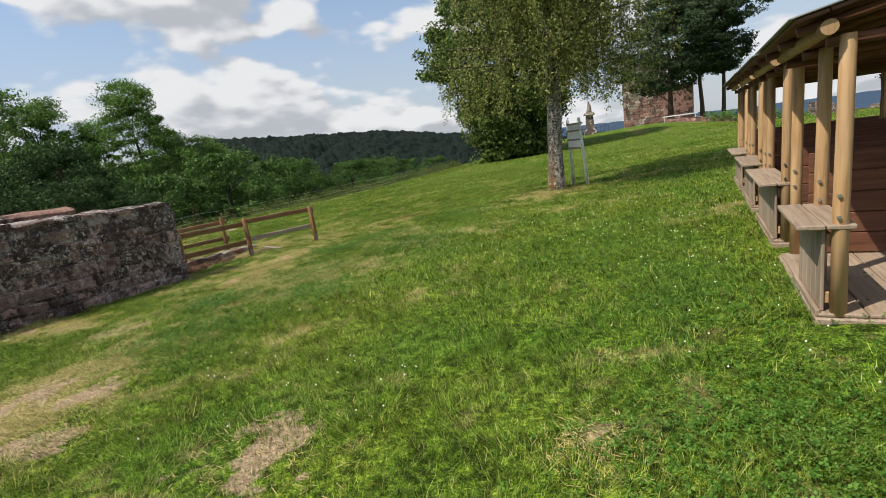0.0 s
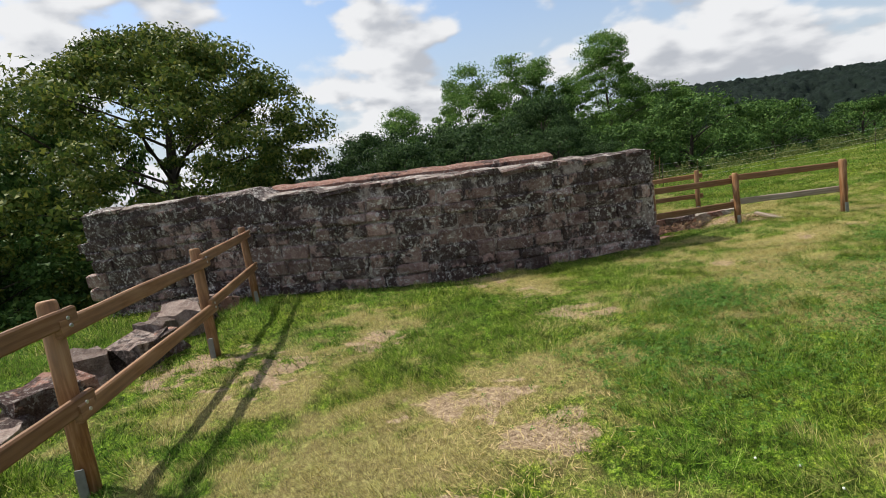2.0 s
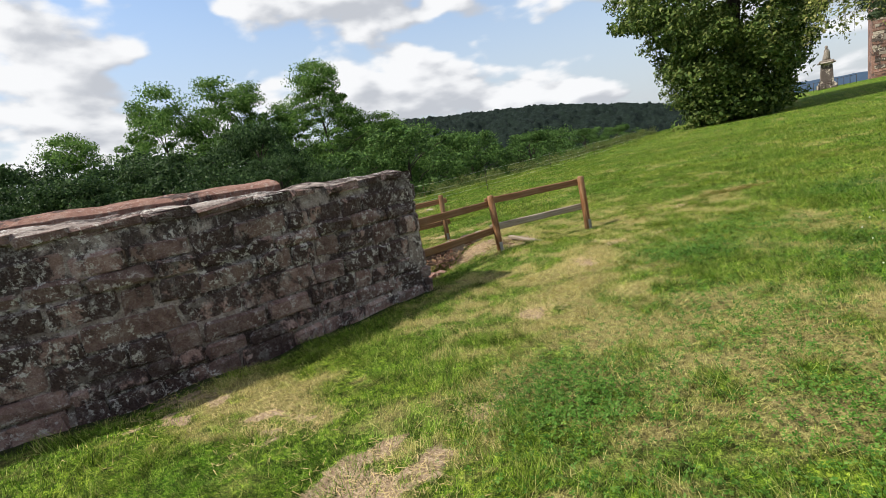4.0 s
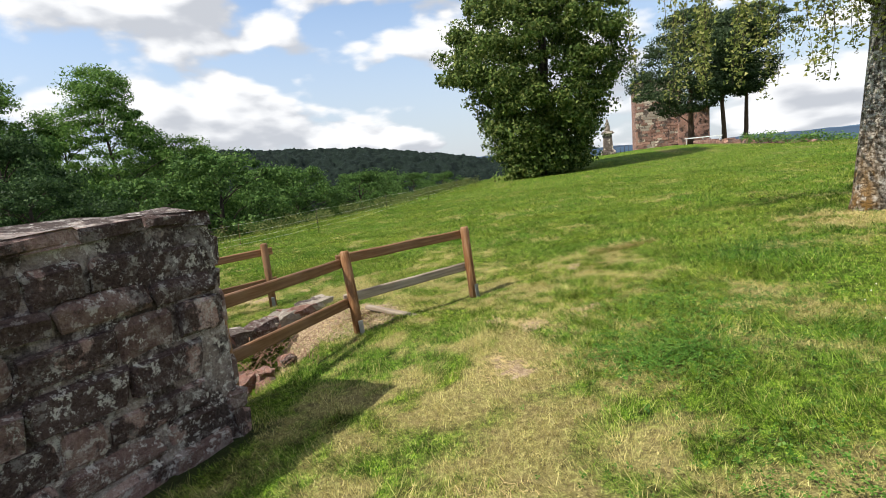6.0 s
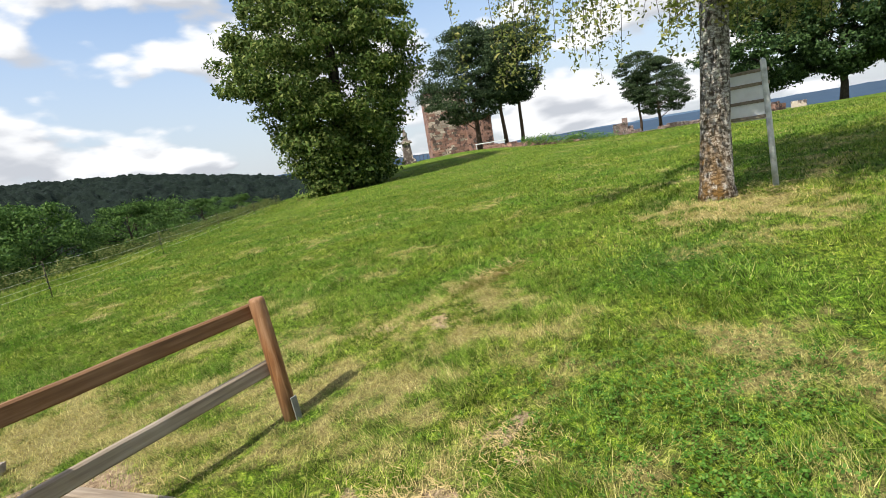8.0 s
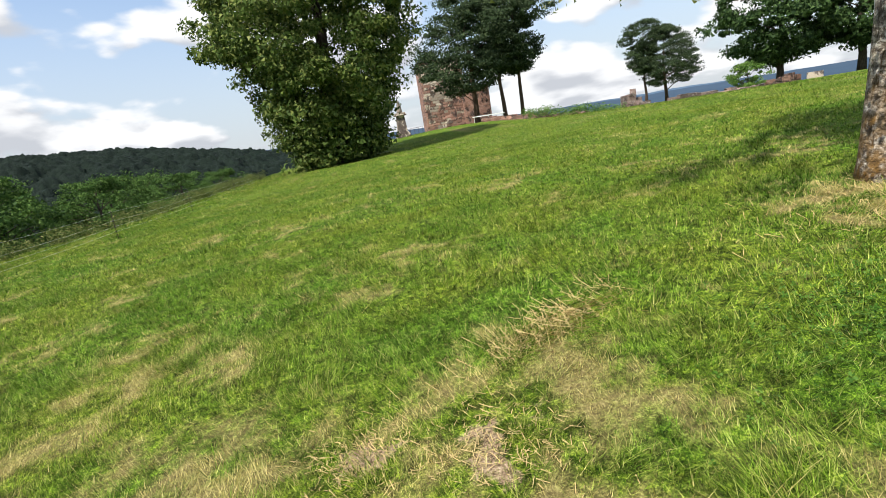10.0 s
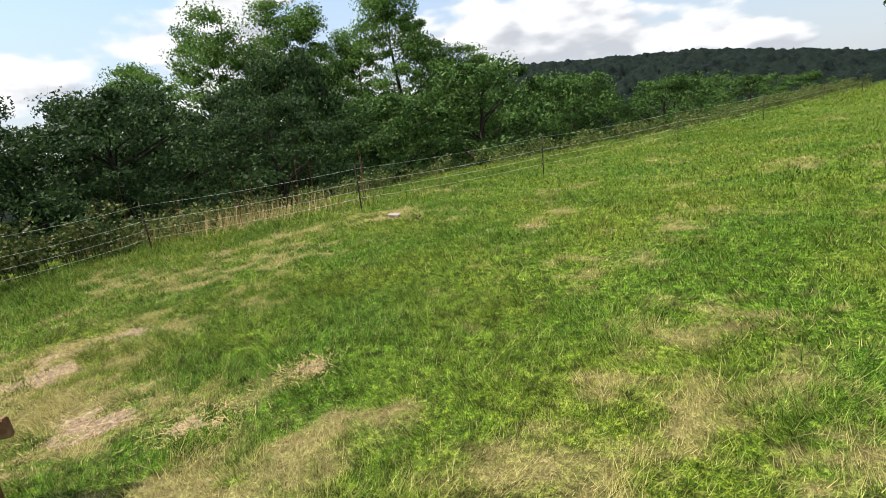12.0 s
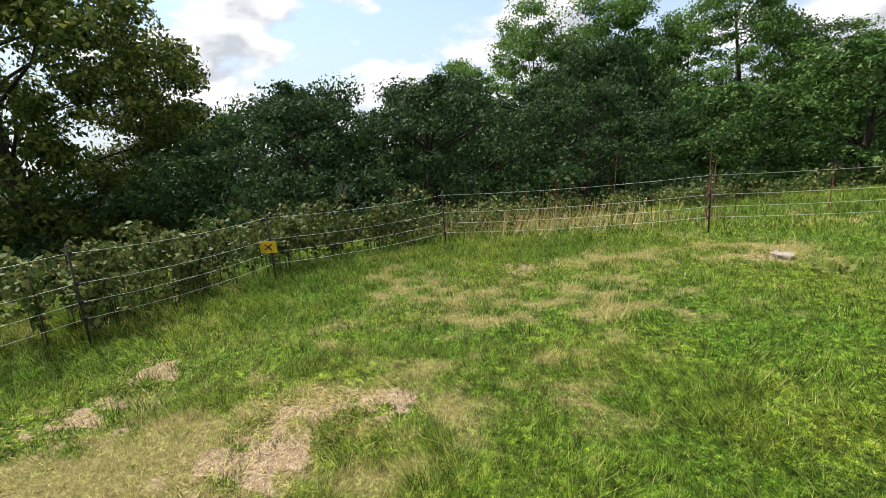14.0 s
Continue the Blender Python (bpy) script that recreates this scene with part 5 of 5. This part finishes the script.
v = np.stack([np.stack([lx - nx, ly - ny, lz], -1), np.stack([lx + nx, ly + ny, lz], -1), np.stack([lx + ex + nx, ly + ey + ny, lz + 0.012], -1), np.stack([lx + ex - nx, ly + ey - ny, lz + 0.014], -1)], 1)
tagged(fast_mesh("straw_litter", v.reshape(-1, 3), np.arange(4 * n_litter).reshape(-1, 4), M_STRAW), "short bits of straw lying on worn turf", "straw", kind="stuff")
stalks("hay_scatter", -0.1, 15.1, 0.9, 0.45, 0.1, 1400, 0.16, 0.25, M_STRAW, "dry grass lying round the birch foot", 6, 0.003)
stalks("pit_litter", -8.0, 11.6, 0.5, 0.45, 0.4, 700, 0.12, 0.12, M_STRAW, "loose straw litter on the bare soil of the pit", 16, 0.0025)
stalks("dry_stalks", -19.2, 17.9, 1.7, 0.6, 1.15, 1300, 0.62, 0.66, M_STRAW, "tall dry grass stalks behind the wire", 7, 0.005)
stalks("dry_weeds", -19.3, 18.4, 2.0, 0.5, 1.15, 70, 1.35, 0.92, M_STALLDARK, "tall brown dead weed stems", 8, 0.012)

cx, cy = r.uniform(-3, 2.2, 420), r.uniform(2.5, 12, 420)
keep = fnoise(cx, cy, 0.7, 21) > 0.45
cx, cy = cx[keep], cy[keep]
cz = land(cx, cy) + r.uniform(0.05, 0.09, len(cx))
o = np.array([(1, 0, 0), (0, 1, 0), (-1, 0, 0), (0, -1, 0), (0, 0, 1), (0, 0, -1)]) * 0.008
v = (np.stack([cx, cy, cz], -1)[:, None] + o[None]).reshape(-1, 3)
t8 = np.array([(0, 1, 4), (1, 2, 4), (2, 3, 4), (3, 0, 4), (1, 0, 5), (2, 1, 5), (3, 2, 5), (0, 3, 5)])
f = (np.arange(len(cx))[:, None, None] * 6 + t8[None]).reshape(-1, 3)
tagged(fast_mesh("clover_flowers", v, f, M_CLOVER), "small white clover heads in the grass", "flowers", kind="stuff")

# a pale stone and a broad dock plant near the wire
rock("field_stone", -14.55, 19.4, gz(-14.55, 19.4) - 0.03, 0.22, 0.15, 0.10, 30, 91, M_MONUMENT, "small pale stone lying in the dry grass")
v, f = spray([(-13.85, 19.16, gz(-13.85, 19.16) + 0.06), (-13.7, 19.3, gz(-13.7, 19.3) + 0.05)], 0.10, 8, 0.07, 0.3, 92, 0.0, 0.5, 4)
tagged(fast_mesh("dock_plant", v, f, M_BIRCH), "broad-leaved dock plant in the short grass", "plant")

# ---- stones of the ruined wall ----
SHAPES = []
for k, (w, h) in enumerate(((0.42, 0.22), (0.34, 0.22), (0.54, 0.22), (0.28, 0.22), (0.46, 0.15), (0.36, 0.15), (0.62, 0.26), (0.40, 0.26))):
    bm = stone_block(w, h, 0.16, 200 + k, 0.022)
    me = bpy.data.meshes.new("stone")
    bm.to_mesh(me)
    bm.free()
    me.materials.append(M_STONE)
    SHAPES.append((w, h, me))
r = random.Random(12)
total = along(WALL)[0][-1]
course_z, row = -0.05, 0
while course_z < 1.62:
    h = (0.22, 0.15, 0.22, 0.26, 0.22, 0.15, 0.22, 0.22)[row % 8]
    shapes = [s for s in SHAPES if s[1] == h]
    u = r.uniform(0.0, 0.25)
    while u < total - 0.2:
        w, _, me = r.choice(shapes)
        kx, kz = r.uniform(0.75, 1.35), r.uniform(0.82, 1.06)
        w *= kx
        p, d = at_length(WALL, u + w / 2)
        nrm = np.array([-d[1], d[0]])
        z = gz(*p) + course_z
        if z + h < wall_top(u + w / 2) - 0.01:
            ob = new("stone", me)
            ob.parent = wall_front
            proud = 0.034 + r.uniform(-0.016, 0.03)
            ob.matrix_world = pose(p[0] + nrm[0] * proud, p[1] + nrm[1] * proud, z + r.uniform(-0.012, 0.012), r.uniform(-1.5, 1.5), r.uniform(-2.5, 2.5), math.degrees(math.atan2(d[1], d[0])) + 180 + r.uniform(-2, 2)) @ Matrix.Diagonal((kx, 1, kz, 1))
        u += w + r.uniform(0.012, 0.032)
    if gz(*WALL[0]) + course_z + h < wall_top(0) + 0.02:
        # the broken end of the wall, two or three stones to a course
        p, d = at_length(WALL, 0.3)
        nrm = np.array([-d[1], d[0]])
        u = 0.02 - 0.05 * (course_z < 0.3)
        while u < 0.80:
            w, _, me = r.choice(shapes)
            w = min(w, 0.9 - u)
            q = np.array(WALL[0]) - nrm * (u + w / 2) - d * (0.02 + r.uniform(0, 0.05) + 0.05 * max(0, 0.75 - course_z))
            ob = new("stone", me)
            ob.parent = wall_front
            ob.matrix_world = pose(q[0], q[1], gz(*WALL[0]) + course_z, r.uniform(-2, 2), r.uniform(-2, 2), math.degrees(math.atan2(nrm[1], nrm[0])) + 180 + r.uniform(-4, 4))
            u += w + 0.02
    course_z += h + 0.016
    row += 1

# rough flat slabs along the wall's broken top
CAPS = []
for k, (w, d) in enumerate(((0.55, 0.46), (0.42, 0.40), (0.72, 0.5), (0.36, 0.44))):
    bm = stone_block(w, 0.075, d, 300 + k, 0.02)
    me = bpy.data.meshes.new("coping_slab")
    bm.to_mesh(me)
    bm.free()
    me.materials.append(M_STONE)
    CAPS.append((w, me))
for inset in (-0.035, 0.41):
    u = 0.0
    while u < total - 0.3:
        w, me = r.choice(CAPS)
        p, d = at_length(WALL, u + w / 2)
        nrm = np.array([-d[1], d[0]])
        back = inset + r.uniform(-0.02, 0.03)
        ob = new("coping_slab", me)
        ob.parent = wall_front
        slope = math.degrees(math.atan2(wall_top(u + w) - wall_top(u), w))
        if abs(slope) < 8:
            ob.matrix_world = pose(p[0] - nrm[0] * back, p[1] - nrm[1] * back, wall_top(u + w / 2) - 0.075 + r.uniform(-0.012, 0.012), r.uniform(-2, 2), -slope + r.uniform(-1.5, 1.5), math.degrees(math.atan2(d[1], d[0])) + 180 + r.uniform(-4, 4))
        else:
            bpy.data.objects.remove(ob)
        u += w + r.uniform(0.0, 0.05)
